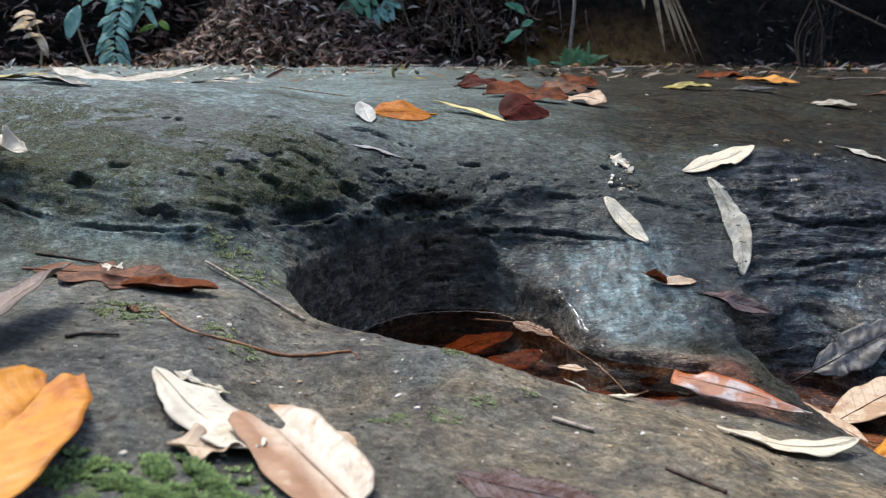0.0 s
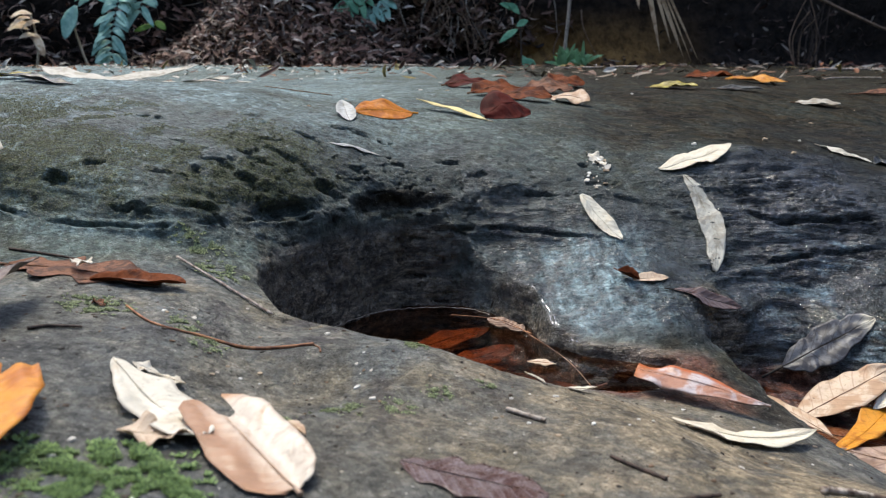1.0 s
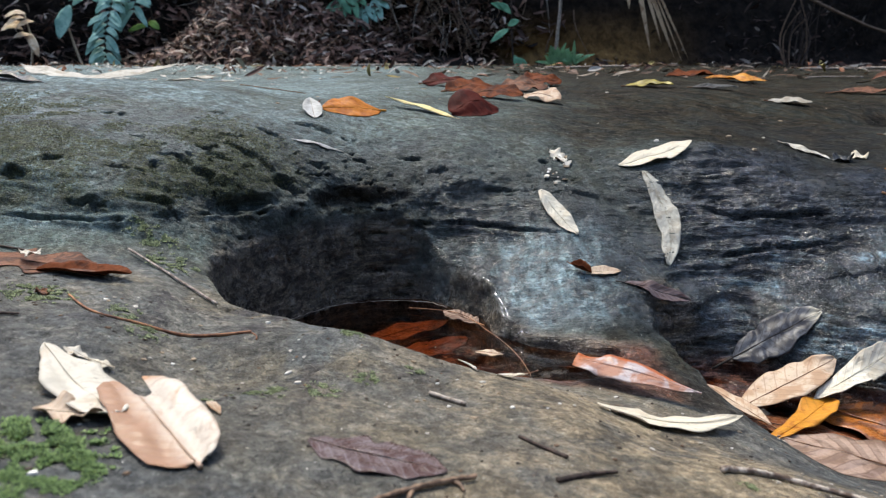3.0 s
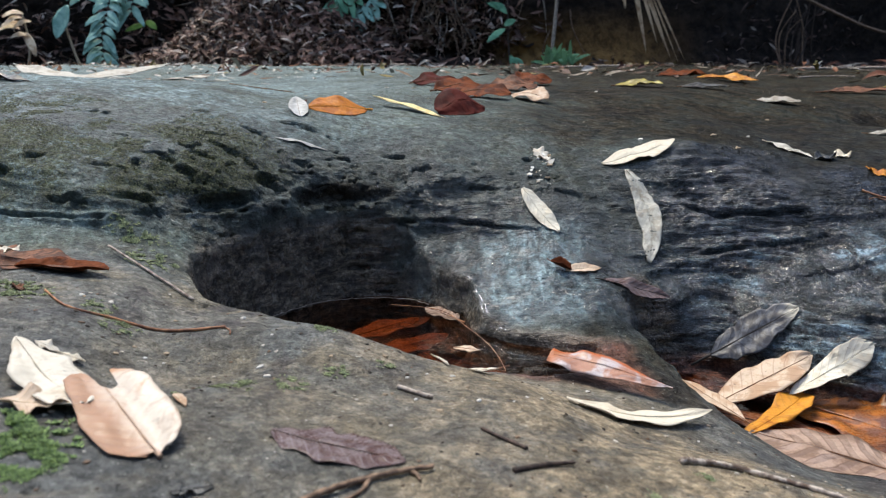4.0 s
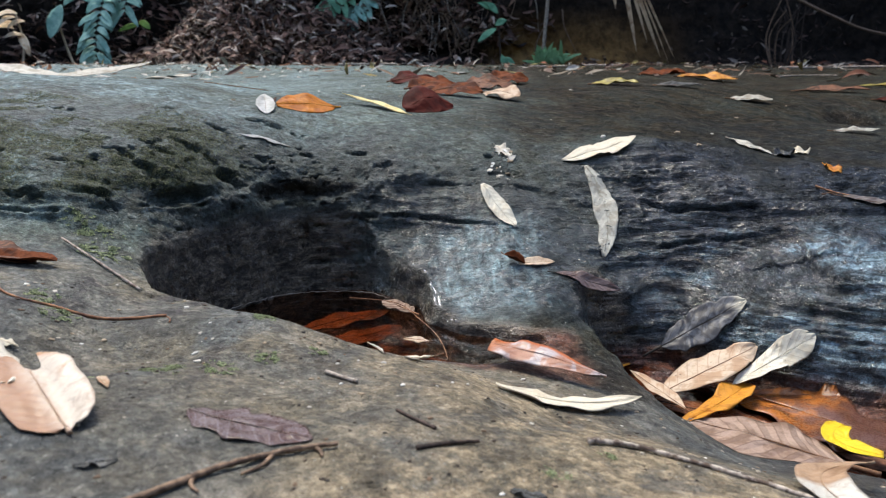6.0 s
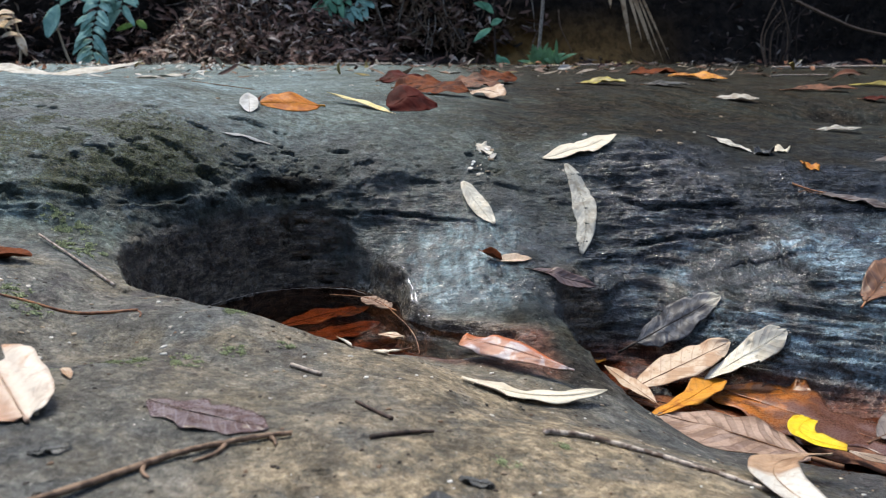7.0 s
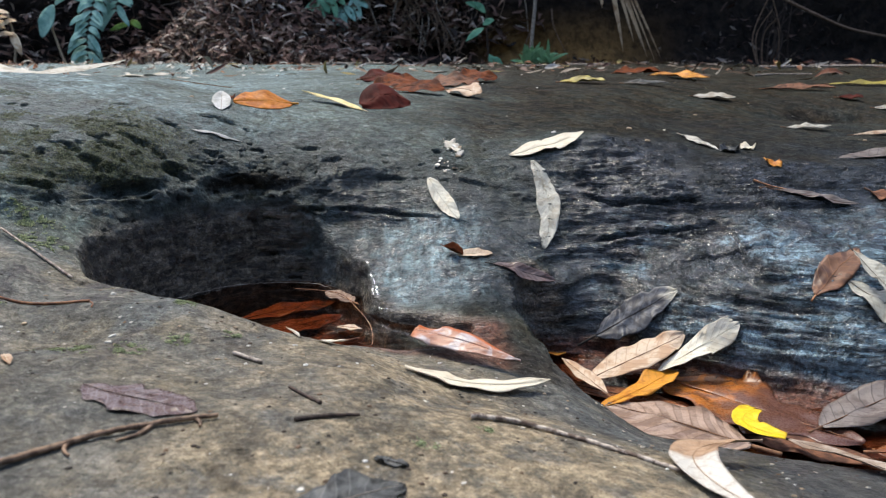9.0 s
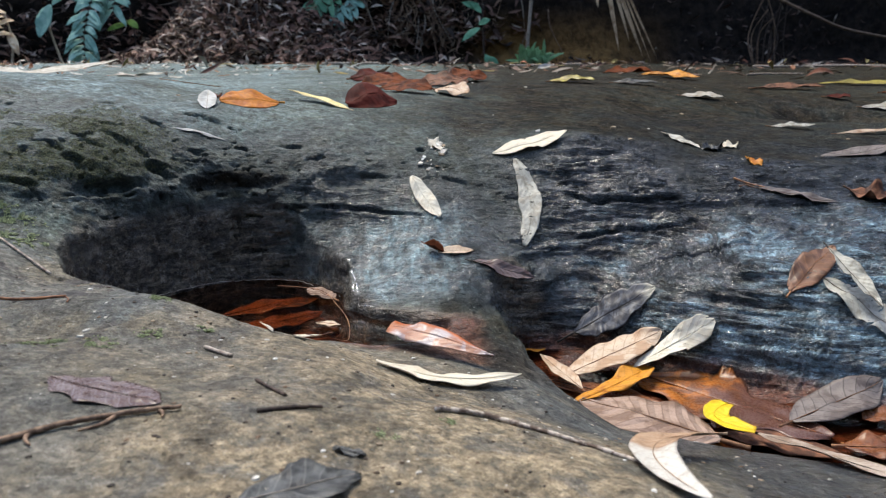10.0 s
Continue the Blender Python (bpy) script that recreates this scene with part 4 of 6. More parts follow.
def fallen_leaf(label, mat, rib_mat, base, tip, width, shape="oval", bend=0.0, fold=0.12, curl=0.0, wave=0.10, lift=(0.0, 0.0), arch=0.0, tilt=0.0,
                notch=None, stem=0.012, ragged=0.05, n=34, m=12, thick=0.0005, group="fallen leaves on the rock", sunk=False, ends=None):
    """A fallen leaf lying on the rock: an empty at its base, with blade, midrib and stem."""
    SEED[0] += 1
    under = (lambda x, y: -1.0) if sunk else rest
    seed = SEED[0]
    a, b = (Vector(p) if len(p) == 3 else None for p in (base, tip))
    a0, b0 = Vector((base[0], base[1], 0)), Vector((tip[0], tip[1], 0))
    along_, length = (b0 - a0).normalized(), (b0 - a0).length
    cross_ = Vector((-along_.y, along_.x, 0))
    mid = (a0 + b0) * 0.5 + cross_ * bend * length
    cache = []
    for i in range(41):
        s = i / 40
        c = bezier(a0, mid, b0, s)
        if a and b:
            z = a.z + (b.z - a.z) * s + arch * length * math.sin(math.pi * s)
            z = max(z, under(c.x, c.y) + 0.0008)
        else:
            z = under(c.x, c.y) + 0.0010 + arch * length * math.sin(math.pi * s)
        z += lift[0] * (1 - s) ** 2 + lift[1] * s ** 2 + 0.35 * width * abs(math.sin(tilt)) * math.sin(math.pi * min(max(s, 0.1), 0.9))
        cache.append(Vector((c.x, c.y, z)))
    for _ in range(24):
        cache = [cache[0]] + [Vector((c.x, c.y, max(c.z, 0.25 * p.z + 0.5 * c.z + 0.25 * q.z))) for p, c, q in zip(cache, cache[1:], cache[2:])] + [cache[-1]]

    def centre(s):
        f = min(max(s, 0), 1) * 40
        i = min(int(f), 39)
        return cache[i].lerp(cache[i + 1], f - i)

    def tangent(s):
        return (centre(min(s + 0.03, 1)) - centre(max(s - 0.03, 0))).normalized()

    def side(s):
        t = tangent(s)
        h = Vector((-t.y, t.x, 0)).normalized()
        # across the slope of what lies below
        c = centre(s)
        d = width * 0.35
        g = (under(c.x + h.x * d, c.y + h.y * d) - under(c.x - h.x * d, c.y - h.y * d)) / (2 * d)
        h = Vector((h.x, h.y, max(-1.2, min(1.2, g)) * 0.9)).normalized()
        return Matrix.Rotation(tilt, 3, t) @ h

    def up(s):
        k = tangent(s).cross(side(s))
        return k.normalized() if k.z > 0 else -k.normalized()

    side, up = functools.lru_cache(None)(side), functools.lru_cache(None)(up)
    root = tagged(new("fallen_leaf"), label, "leaf", group)
    root.location = cache[0]
    inv = Matrix.Translation(-cache[0])
    verts, faces, uvs = blade_grid(centre, side, up, width, shape, n, m, fold, curl, wave, notch, seed, under, thick, ragged, ends)
    blade = finish("blade", [inv @ v for v in verts], faces, mat, root, uvs)
    top_s = 0.96 * (knot(ends, 0, 1) if ends else 1) - (notch[2] * math.exp(-(notch[0] / notch[1]) ** 2) if notch else 0)
    line = [centre(top_s * i / 16) + up(top_s * i / 16) * (0.0006 + 0.02 * width * 0) for i in range(17)]
    rad = [0.0002 + 0.009 * width * (1 - 0.85 * i / 16) for i in range(17)]
    v, f = tube(line, rad, 5, seed)
    finish("midrib", [inv @ c for c in v], f, rib_mat, blade, [(0.4, 0.62)] * len(v))
    if stem > 0:
        t0 = tangent(0)
        pts = [centre(0) - t0 * stem * k / 5 + cross_ * bend * stem * 0.4 * (k / 5) ** 2 for k in range(6)]
        pts = [Vector((c.x, c.y, max(c.z, under(c.x, c.y) + 0.0008))) for c in pts]
        v, f = tube(pts, [0.0004 + 0.022 * width] * 5 + [0.0006 + 0.024 * width], 5, seed)
        finish("stem", [inv @ c for c in v], f, rib_mat, root, [(0.1, 0.62)] * len(v))
    return root


def stick(name, label, mat, pts, r0, r1, forks=(), group="", sides=8, knobs=0.12, up=0.0, jitter=0.0):
    """A twig on the rock: one rod, with fork rods as parts."""
    SEED[0] += 1
    r = random.Random(SEED[0])
    line = spline([Vector(p) if len(p) == 3 else on_rock(p[0], p[1], r0 + up) for p in pts], 9)
    line = [c + Vector((r.uniform(-1, 1), r.uniform(-1, 1), r.uniform(-0.3, 0.6))) * jitter for c in line]
    root = tagged(new(name), label, "twig", group)
    root.location = line[0]
    inv = Matrix.Translation(-line[0])
    rad = [r0 + (r1 - r0) * i / (len(line) - 1) for i in range(len(line))]
    v, f = tube(line, rad, sides, SEED[0], knobs)
    finish("rod", [inv @ c for c in v], f, mat, root)
    for fork in forks:
        fl = spline([Vector(p) if len(p) == 3 else on_rock(p[0], p[1], 0.7 * r0 + up) for p in fork], 5)
        v, f = tube(fl, [0.75 * r0 + (0.5 * r1 - 0.75 * r0) * i / (len(fl) - 1) for i in range(len(fl))], 6, SEED[0], knobs)
        finish("side_shoot", [inv @ c for c in v], f, mat, root)
    return root


# ---------------------------------------------------------------- leaf and wood materials
M = leaf_material
orange = M("orange_leaf", (0.62, 0.26, 0.025), (0.42, 0.13, 0.012), (0.70, 0.34, 0.06), rough=0.42, spots=0.10, rib=0.35, ribs=14)
amber = M("amber_leaf", (0.62, 0.27, 0.025), (0.40, 0.14, 0.012), (0.36, 0.14, 0.02), rough=0.45, spots=0.5, ribs=10, scale=90)
yellow = M("yellow_leaf", (0.78, 0.56, 0.02), (0.62, 0.38, 0.01), (0.80, 0.65, 0.10), rough=0.40, spots=0.2, ribs=8)
tanleaf = M("tan_leaf", (0.58, 0.46, 0.34), (0.42, 0.27, 0.165), (0.26, 0.13, 0.08), rough=0.50, ribs=9, rib=0.55, spots=0.6)
pinkbrown = M("pink_brown_leaf", (0.66, 0.59, 0.49), (0.40, 0.21, 0.11), (0.46, 0.28, 0.17), blotch=(0.54, 0.70), rough=0.38, ribs=12, rib=0.12, scale=42, half=((0.37, 0.21, 0.125), 0.42, 1.00, "far side"), tail=((0.46, 0.24, 0.11), 0.86, 1.06))
greybrown = M("grey_brown_leaf", (0.22, 0.165, 0.135), (0.095, 0.068, 0.056), (0.42, 0.36, 0.30), rough=0.5, ribs=14, rib=0.3, spots=0.5)
cream = M("cream_leaf", (0.68, 0.62, 0.49), (0.60, 0.50, 0.35), (0.54, 0.44, 0.30), blotch=(0.50, 0.72), rough=0.55, ribs=16, rib=0.10, spots=0.2)
white = M("bleached_leaf", (0.63, 0.59, 0.50), (0.54, 0.46, 0.35), (0.52, 0.42, 0.30), blotch=(0.52, 0.74), rough=0.65, ribs=12, rib=0.08, spots=0.45)
pale = M("pale_spotted_leaf", (0.66, 0.63, 0.53), (0.58, 0.52, 0.40), (0.20, 0.15, 0.09), rough=0.45, ribs=10, rib=0.5, spots=0.8, scale=90)
greyleaf = M("grey_leaf", (0.48, 0.47, 0.41), (0.30, 0.28, 0.23), (0.22, 0.19, 0.15), rough=0.55, ribs=13, rib=0.4, spots=0.8, scale=110)
greywet = M("wet_grey_leaf", (0.210, 0.178, 0.160), (0.110, 0.086, 0.076), (0.022, 0.018, 0.018), rough=0.40, ribs=9, rib=0.75)
bluewet = M("dark_wet_leaf", (0.105, 0.112, 0.128), (0.036, 0.036, 0.042), (0.014, 0.013, 0.014), blotch=(0.42, 0.58), rough=0.36, gloss=0.35, scale=120, ribs=8, rib=0.8, spots=0.7, tail=((0.50, 0.47, 0.38), 0.90, 1.02))
ribbed = M("ribbed_brown_leaf", (0.40, 0.285, 0.22), (0.22, 0.14, 0.098), (0.15, 0.085, 0.055), rough=0.40, ribs=9, rib=0.8, relief=0.004)
redbrown = M("red_brown_leaf", (0.170, 0.046, 0.014), (0.060, 0.017, 0.008), (0.20, 0.07, 0.03), rough=0.66, ribs=9, rib=0.4, gloss=0.08)
darkred = M("dark_red_leaf", (0.085, 0.014, 0.009), (0.045, 0.009, 0.007), (0.09, 0.020, 0.012), rough=0.66, ribs=9, rib=0.3, gloss=0.08)
redwhite = M("red_leaf_with_white_film", (0.52, 0.47, 0.47), (0.40, 0.20, 0.13), (0.42, 0.24, 0.18), blotch=(0.42, 0.62), rough=0.30, ribs=7, rib=0.10, scale=75, half=((0.45, 0.115, 0.030), 0.92, 1.10), tail=((0.42, 0.16, 0.07), 0.95, 1.06))
rotten = M("rotten_leaf", (0.22, 0.100, 0.056), (0.085, 0.042, 0.028), (0.05, 0.02, 0.012), rough=0.55, ribs=10, rib=0.4, spots=0.8, scale=100, gloss=0.12)
sunken = M("sunken_leaf", (0.22, 0.082, 0.032), (0.10, 0.036, 0.018), (0.10, 0.03, 0.01), rough=0.25, ribs=8, rib=0.25, spots=0.5)
sodden = M("sodden_leaf", (0.46, 0.155, 0.026), (0.17, 0.060, 0.022), (0.09, 0.03, 0.014), blotch=(0.40, 0.58), rough=0.25, ribs=7, rib=0.15, spots=0.85, scale=85, gloss=0.5, tail=((0.105, 0.045, 0.030), 0.36, 0.62))
curled = M("curled_two_tone_leaf", (0.46, 0.31, 0.20), (0.28, 0.16, 0.09), (0.36, 0.24, 0.15), rough=0.40, ribs=12, rib=0.3, tail=((0.62, 0.60, 0.54), 0.58, 0.66))
worn = M("worn_pale_leaf", (0.52, 0.49, 0.42), (0.36, 0.32, 0.25), (0.40, 0.36, 0.28), rough=0.6, ribs=14, rib=0.3)
silver = M("silver_leaf", (0.52, 0.52, 0.50), (0.34, 0.34, 0.31), (0.30, 0.28, 0.24), rough=0.5, ribs=9, rib=0.5)
purple = M("purple_brown_leaf", (0.150, 0.110, 0.105), (0.080, 0.040, 0.032), (0.30, 0.26, 0.27), rough=0.24, ribs=10, rib=0.5, spots=0.6, scale=110)
darkleaf = M("blackened_leaf", (0.090, 0.092, 0.088), (0.026, 0.026, 0.025), (0.25, 0.25, 0.23), rough=0.35, ribs=8, rib=0.4, spots=0.6, scale=110)
olive = M("olive_leaf", (0.36, 0.30, 0.05), (0.20, 0.16, 0.03), (0.45, 0.38, 0.12), rough=0.40, ribs=9, rib=0.3)
greyrib = wood_material("grey_rib", (0.30, 0.26, 0.22), (0.16, 0.13, 0.10))
brownrib = wood_material("brown_rib", (0.20, 0.10, 0.05), (0.09, 0.04, 0.02))
palerib = wood_material("pale_rib", (0.62, 0.52, 0.38), (0.42, 0.32, 0.20))
blackrib = wood_material("black_rib", (0.03, 0.022, 0.018), (0.012, 0.010, 0.009))
greywood = wood_material("grey_wood", (0.42, 0.36, 0.30), (0.17, 0.13, 0.10))
brownwood = wood_material("brown_wood", (0.26, 0.17, 0.11), (0.09, 0.055, 0.035))
redwood = wood_material("red_brown_stalk", (0.40, 0.19, 0.09), (0.14, 0.06, 0.035), 60)
darkwood = wood_material("dark_wood", (0.075, 0.050, 0.038), (0.025, 0.018, 0.014))
whitebark = wood_material("peeling_bark", (0.56, 0.48, 0.40), (0.11, 0.075, 0.055), 95)

# ---------------------------------------------------------------- leaves on the near slab
L = fallen_leaf
L("broad bright orange leaf folded along its midrib", orange, orange, (-0.222, 0.262, 0.130), (-0.238, 0.424, 0.143), 0.078, "blunt", fold=0.22, wave=0.03, notch=(0.0, 0.14, 0.07), n=40, m=18)
L("dull grey-brown leaf standing on its edge", greybrown, palerib, (-0.322, 0.440, 0.142), (-0.313, 0.604, 0.168), 0.050, "lance", fold=0.22, tilt=-0.35, bend=0.03)
L("rotten red-brown leaf with a torn edge", rotten, brownrib, (-0.385, 0.676), (-0.235, 0.668), 0.062, "long", fold=0.0, wave=0.07, curl=0.04, ragged=0.8, n=50, m=16)
L("folded rust-brown leaf curling up at its edge", redbrown, brownrib, (-0.292, 0.646), (-0.210, 0.662), 0.030, "long", fold=0.10, curl=0.30, wave=0.05, lift=(0.0, 0.007), ragged=0.35, bend=0.10)
L("bleached scrap of leaf on the rotten leaf", white, white, (-0.322, 0.676, 0.1500), (-0.298, 0.664, 0.1500), 0.018, "oval", stem=0, ragged=0.6, n=16, m=8, wave=0.3)
LENS = [(0, 0.10, 0.05), (0.10, 0.42, 0.30), (0.28, 0.88, 0.62), (0.50, 1.0, 0.95), (0.72, 0.92, 0.90), (0.88, 0.62, 0.66), (1, 0.12, 0.16)]
L("bleached white leaf with a torn end", white, white, (-0.200, 0.482), (-0.104, 0.386), 0.050, LENS, fold=0.05, wave=0.10, lift=(0.002, 0.008), ragged=0.25, stem=0)
L("torn pale brown scrap beside a bleached leaf", tanleaf, palerib, (-0.156, 0.384), (-0.108, 0.396), 0.030, "oval", fold=0.2, wave=0.35, ragged=0.35, stem=0, lift=(0.002, 0.006))
SPOON = [(0, 0.30, 0.30), (0.03, 0.56, 0.52), (0.10, 0.84, 0.78), (0.24, 1.0, 0.96), (0.45, 1.0, 1.0), (0.70, 0.86, 0.94), (1, 0.70, 0.74)]
BITTEN = [(-1, 0.88), (-0.82, 0.95), (-0.66, 1.0), (-0.54, 0.97), (-0.44, 0.84), (-0.34, 0.73), (-0.08, 0.70), (0.10, 0.75), (0.18, 0.94), (0.34, 1.0), (0.70, 0.98), (1, 0.90)]
L("pinkish brown leaf with a bitten end", pinkbrown, pinkbrown, (-0.045, 0.346), (-0.122, 0.432), 0.053, SPOON, fold=0.0, curl=0.12, wave=0.02, lift=(0.0, 0.016), tilt=-0.20, ends=BITTEN, stem=0.005, ragged=0.06, n=60, m=40)
L("small bleached scrap of leaf", white, white, (-0.188, 0.486), (-0.168, 0.480), 0.010, "oval", wave=0.4, ragged=0.5, stem=0, n=12, m=6)
L("small pale brown scrap of leaf", cream, palerib, (-0.170, 0.480), (-0.148, 0.478), 0.009, "lance", wave=0.4, ragged=0.4, n=12, m=6, lift=(0, 0.003))
L("small tan curled leaf tip", tanleaf, palerib, (-0.068, 0.437), (-0.053, 0.418), 0.008, "lance", fold=0.5, stem=0, n=12, m=6)
L("small white leaf tip beside the pool", white, palerib, (0.111, 0.613), (0.125, 0.598), 0.008, "lance", fold=0.3, stem=0.004, n=12, m=6, lift=(0.004, 0))
L("small cream crescent of leaf with a curled stalk", cream, redwood, (0.172, 0.607), (0.143, 0.600), 0.010, "lance", bend=0.18, fold=0.3, stem=0.012, n=14, m=6, lift=(0.006, 0))
L("red-brown leaf with a whitish wet film", redwhite, redwhite, (0.344, 0.650, 0.012), (0.234, 0.706, 0.026), 0.041, [(0, 0.08, 0.08), (0.20, 0.45, 0.42), (0.50, 0.82, 0.80), (0.80, 1.0, 1.0), (0.93, 0.92, 0.88), (1, 0.50, 0.55)], fold=0.02, curl=-0.12, wave=0.04, stem=0.006, tilt=-0.38)
L("long cream leaf with wavy edges", cream, cream, (0.230, 0.572), (0.376, 0.612), 0.036, [(0, 0.05, 0.05), (0.14, 0.62, 0.66), (0.32, 1.0, 1.0), (0.55, 0.86, 0.84), (0.78, 0.44, 0.48), (0.92, 0.17, 0.20), (1, 0.04, 0.04)], bend=-0.22, fold=0.02, wave=0.13, stem=0.0, lift=(0.002, 0.012), n=44, m=14)
L("flat purple-brown rotting leaf on bare rock", purple, purple, (0.008, 0.402), (0.096, 0.378), 0.046, "oval", fold=0.0, wave=0.02, ragged=0.45, stem=0, thick=0.0003, n=44, m=16)
L("blackened wet leaf with a pale dusting", darkleaf, greyrib, (0.178, 0.262), (0.243, 0.313), 0.042, "obovate", fold=0.06, wave=0.12, ragged=0.3, stem=0)
L("small blackened scrap of leaf", darkleaf, blackrib, (-0.027, 0.314), (-0.006, 0.324), 0.010, "oval", wave=0.5, ragged=0.5, stem=0, n=12, m=6)
L("small dull brown scrap of leaf", darkleaf, blackrib, (0.222, 0.341), (0.245, 0.338), 0.009, "oval", wave=0.5, ragged=0.6, stem=0, n=12, m=6)
L("small dark curled scrap by the twig", rotten, blackrib, (-0.268, 0.600), (-0.255, 0.592), 0.010, "oval", fold=0.4, wave=0.5, ragged=0.5, stem=0, n=12, m=6)

# ---------------------------------------------------------------- leaves in the channel
L("tan leaf with dark side veins in the channel", tanleaf, brownrib, (0.456, 0.800, -0.072), (0.592, 0.852, -0.030), 0.062, "oval", fold=0.05, wave=0.05)
PADDLE = [(0, 0.10, 0.10), (0.10, 0.45, 0.45), (0.30, 0.80, 0.85), (0.60, 1.0, 1.0), (0.82, 0.95, 1.0), (0.94, 0.72, 0.80), (1, 0.35, 0.45)]
L("pale spotted leaf propped on a wet ledge", pale, pale, (0.545, 0.800, -0.060), (0.654, 0.826, -0.005), 0.038, PADDLE, fold=0.03, wave=0.05, curl=0.03, ragged=0.15, ends=[(-1, 0.9), (-0.5, 1.0), (0.45, 1.0), (0.60, 0.88), (0.72, 0.97), (1, 0.86)], m=20)
CLUB = [(0, 0.08, 0.08), (0.12, 0.34, 0.40), (0.40, 0.62, 0.60), (0.58, 0.78, 0.82), (0.75, 1.0, 1.0), (0.90, 0.85, 0.80), (1, 0.2, 0.2)]
L("amber leaf with brown spots in the channel", amber, amber, (0.447, 0.704, -0.068), (0.566, 0.806, -0.062), 0.040, CLUB, bend=-0.05, fold=0.10, wave=0.20, stem=0)
L("brown leaf with strong ribs at the channel edge", ribbed, brownrib, (0.590, 0.616, -0.072), (0.460, 0.712, -0.068), 0.108, "oval", bend=0.05, fold=-0.02, wave=0.05, stem=0.03, tilt=-0.16)
L("narrow tan leaf dipping into the channel", tanleaf, brownrib, (0.466, 0.740, -0.066), (0.428, 0.850, -0.062), 0.026, "lance", fold=0.25, wave=0.1)
L("dark blue-grey wet leaf on the channel bank", bluewet, blackrib, (0.487, 0.914, -0.052), (0.596, 0.905, 0.018), 0.060, "oval", fold=0.02, wave=0.025, ragged=0.35, stem=0.03, n=44, m=16)
L("wet orange-brown leaf lying in shallow water", sodden, sodden, (0.555, 0.812, -0.0745), (0.715, 0.628, -0.0735), 0.120, "oval", fold=0.0, wave=0.03, stem=0, ragged=0.5, n=50, m=18)
L("curled bright yellow leaf", yellow, yellow, (0.624, 0.690, -0.062), (0.628, 0.620, -0.062), 0.031, [(0, 0.55, 0.55), (0.08, 0.85, 0.85), (0.35, 1.0, 0.80), (0.60, 1.0, 0.75), (0.90, 0.85, 0.90), (1, 0.55, 0.60)], bend=-0.80, fold=0.04, curl=0.10, wave=0.08, stem=0.0)
L("curled leaf with a brown face and a bleached underside", curled, curled, (0.548, 0.516, -0.014), (0.462, 0.312, 0.044), 0.036, "long", bend=-0.42, fold=0.10, curl=0.15, wave=0.06, stem=0.012, tilt=0.2)
L("long grey-tan leaf with a dark midrib", M("grey_tan_leaf", (0.44, 0.36, 0.29), (0.24, 0.17, 0.12), (0.10, 0.06, 0.04), rough=0.5, ribs=11, rib=0.5), blackrib, (0.632, 0.622, -0.066), (0.722, 0.460, -0.040), 0.040, "lance", fold=0.15, wave=0.06)
L("large wet grey leaf with dark veins", greywet, brownrib, (0.686, 0.660, -0.070), (0.822, 0.726, -0.052), 0.062, "oval", fold=0.03, wave=0.04, stem=0.02)
L("red-orange wet leaf in the channel", sunken, redwood, (0.716, 0.606, -0.072), (0.800, 0.588, -0.066), 0.052, "oval", fold=0.10, wave=0.15)
L("small red-orange leaf scrap in the channel", sunken, redwood, (0.768, 0.664, -0.070), (0.815, 0.680, -0.066), 0.032, "oval", fold=0.2, wave=0.2, stem=0)
L("dark brown sodden leaf in the channel", rotten, blackrib, (0.600, 0.660, -0.076), (0.705, 0.590, -0.075), 0.055, "oval", fold=0.03, wave=0.06)
L("sodden brown leaf under the tan leaf", sunken, blackrib, (0.430, 0.800), (0.560, 0.720), 0.050, "oval", fold=0.02, wave=0.05, stem=0)
L("sunken orange leaf in a dark hole", amber, redwood, (0.394, 0.925, -0.077), (0.444, 0.912, -0.077), 0.036, "oval", fold=0.05, wave=0.1, stem=0, sunk=True)
L("rust-brown leaf lying on wet ridged rock", M("rust_wet_leaf", (0.20, 0.100, 0.055), (0.10, 0.050, 0.032), (0.32, 0.17, 0.08), rough=0.38, ribs=8, rib=0.6), redwood, (0.750, 0.826), (0.842, 0.905), 0.044, "oval", fold=0.10, wave=0.05)
L("grey leaf curling on wet rock", greyleaf, blackrib, (0.818, 0.872, 0.076), (0.838, 0.768, 0.030), 0.026, "lance", fold=0.35, curl=0.3, wave=0.1, lift=(0.006, 0))
L("grey-green leaf with a pale bloom", greyleaf, greyrib, (0.800, 0.848), (0.865, 0.745), 0.046, "lance", fold=0.10, wave=0.06)

# ---------------------------------------------------------------- leaves on the riser and the top
L("cream leaf with an upturned tip", cream, cream, (0.380, 1.168), (0.516, 1.234), 0.046, "oval", bend=-0.06, fold=0.10, wave=0.06, lift=(0.0, 0.010), stem=0)
L("grey bent leaf hanging down the ledge", greyleaf, greyleaf, (0.417, 1.157), (0.420, 1.004), 0.036, "long", bend=0.24, fold=0.06, wave=0.12, ragged=0.2, stem=0)
L("small pale pointed leaf on the riser", pale, pale, (0.243, 1.098), (0.290, 1.022), 0.030, "long", fold=0.12, wave=0.05, stem=0)
L("crumbling white leaf scrap", white, white, (0.270, 1.205), (0.292, 1.165), 0.024, "oval", fold=0.2, wave=0.5, ragged=0.6, stem=0, n=16, m=8)
L("rust-coloured curled leaf end", redbrown, redwood, (0.268, 0.948), (0.296, 0.940), 0.020, "oval", fold=0.7, curl=0.3, wave=0.1, lift=(0.008, 0), stem=0.006, n=16, m=8)
L("pale tan leaf lying by a rust-coloured one", tanleaf, palerib, (0.288, 0.938), (0.340, 0.958), 0.022, "oval", fold=0.25, wave=0.05, n=16, m=8, stem=0)
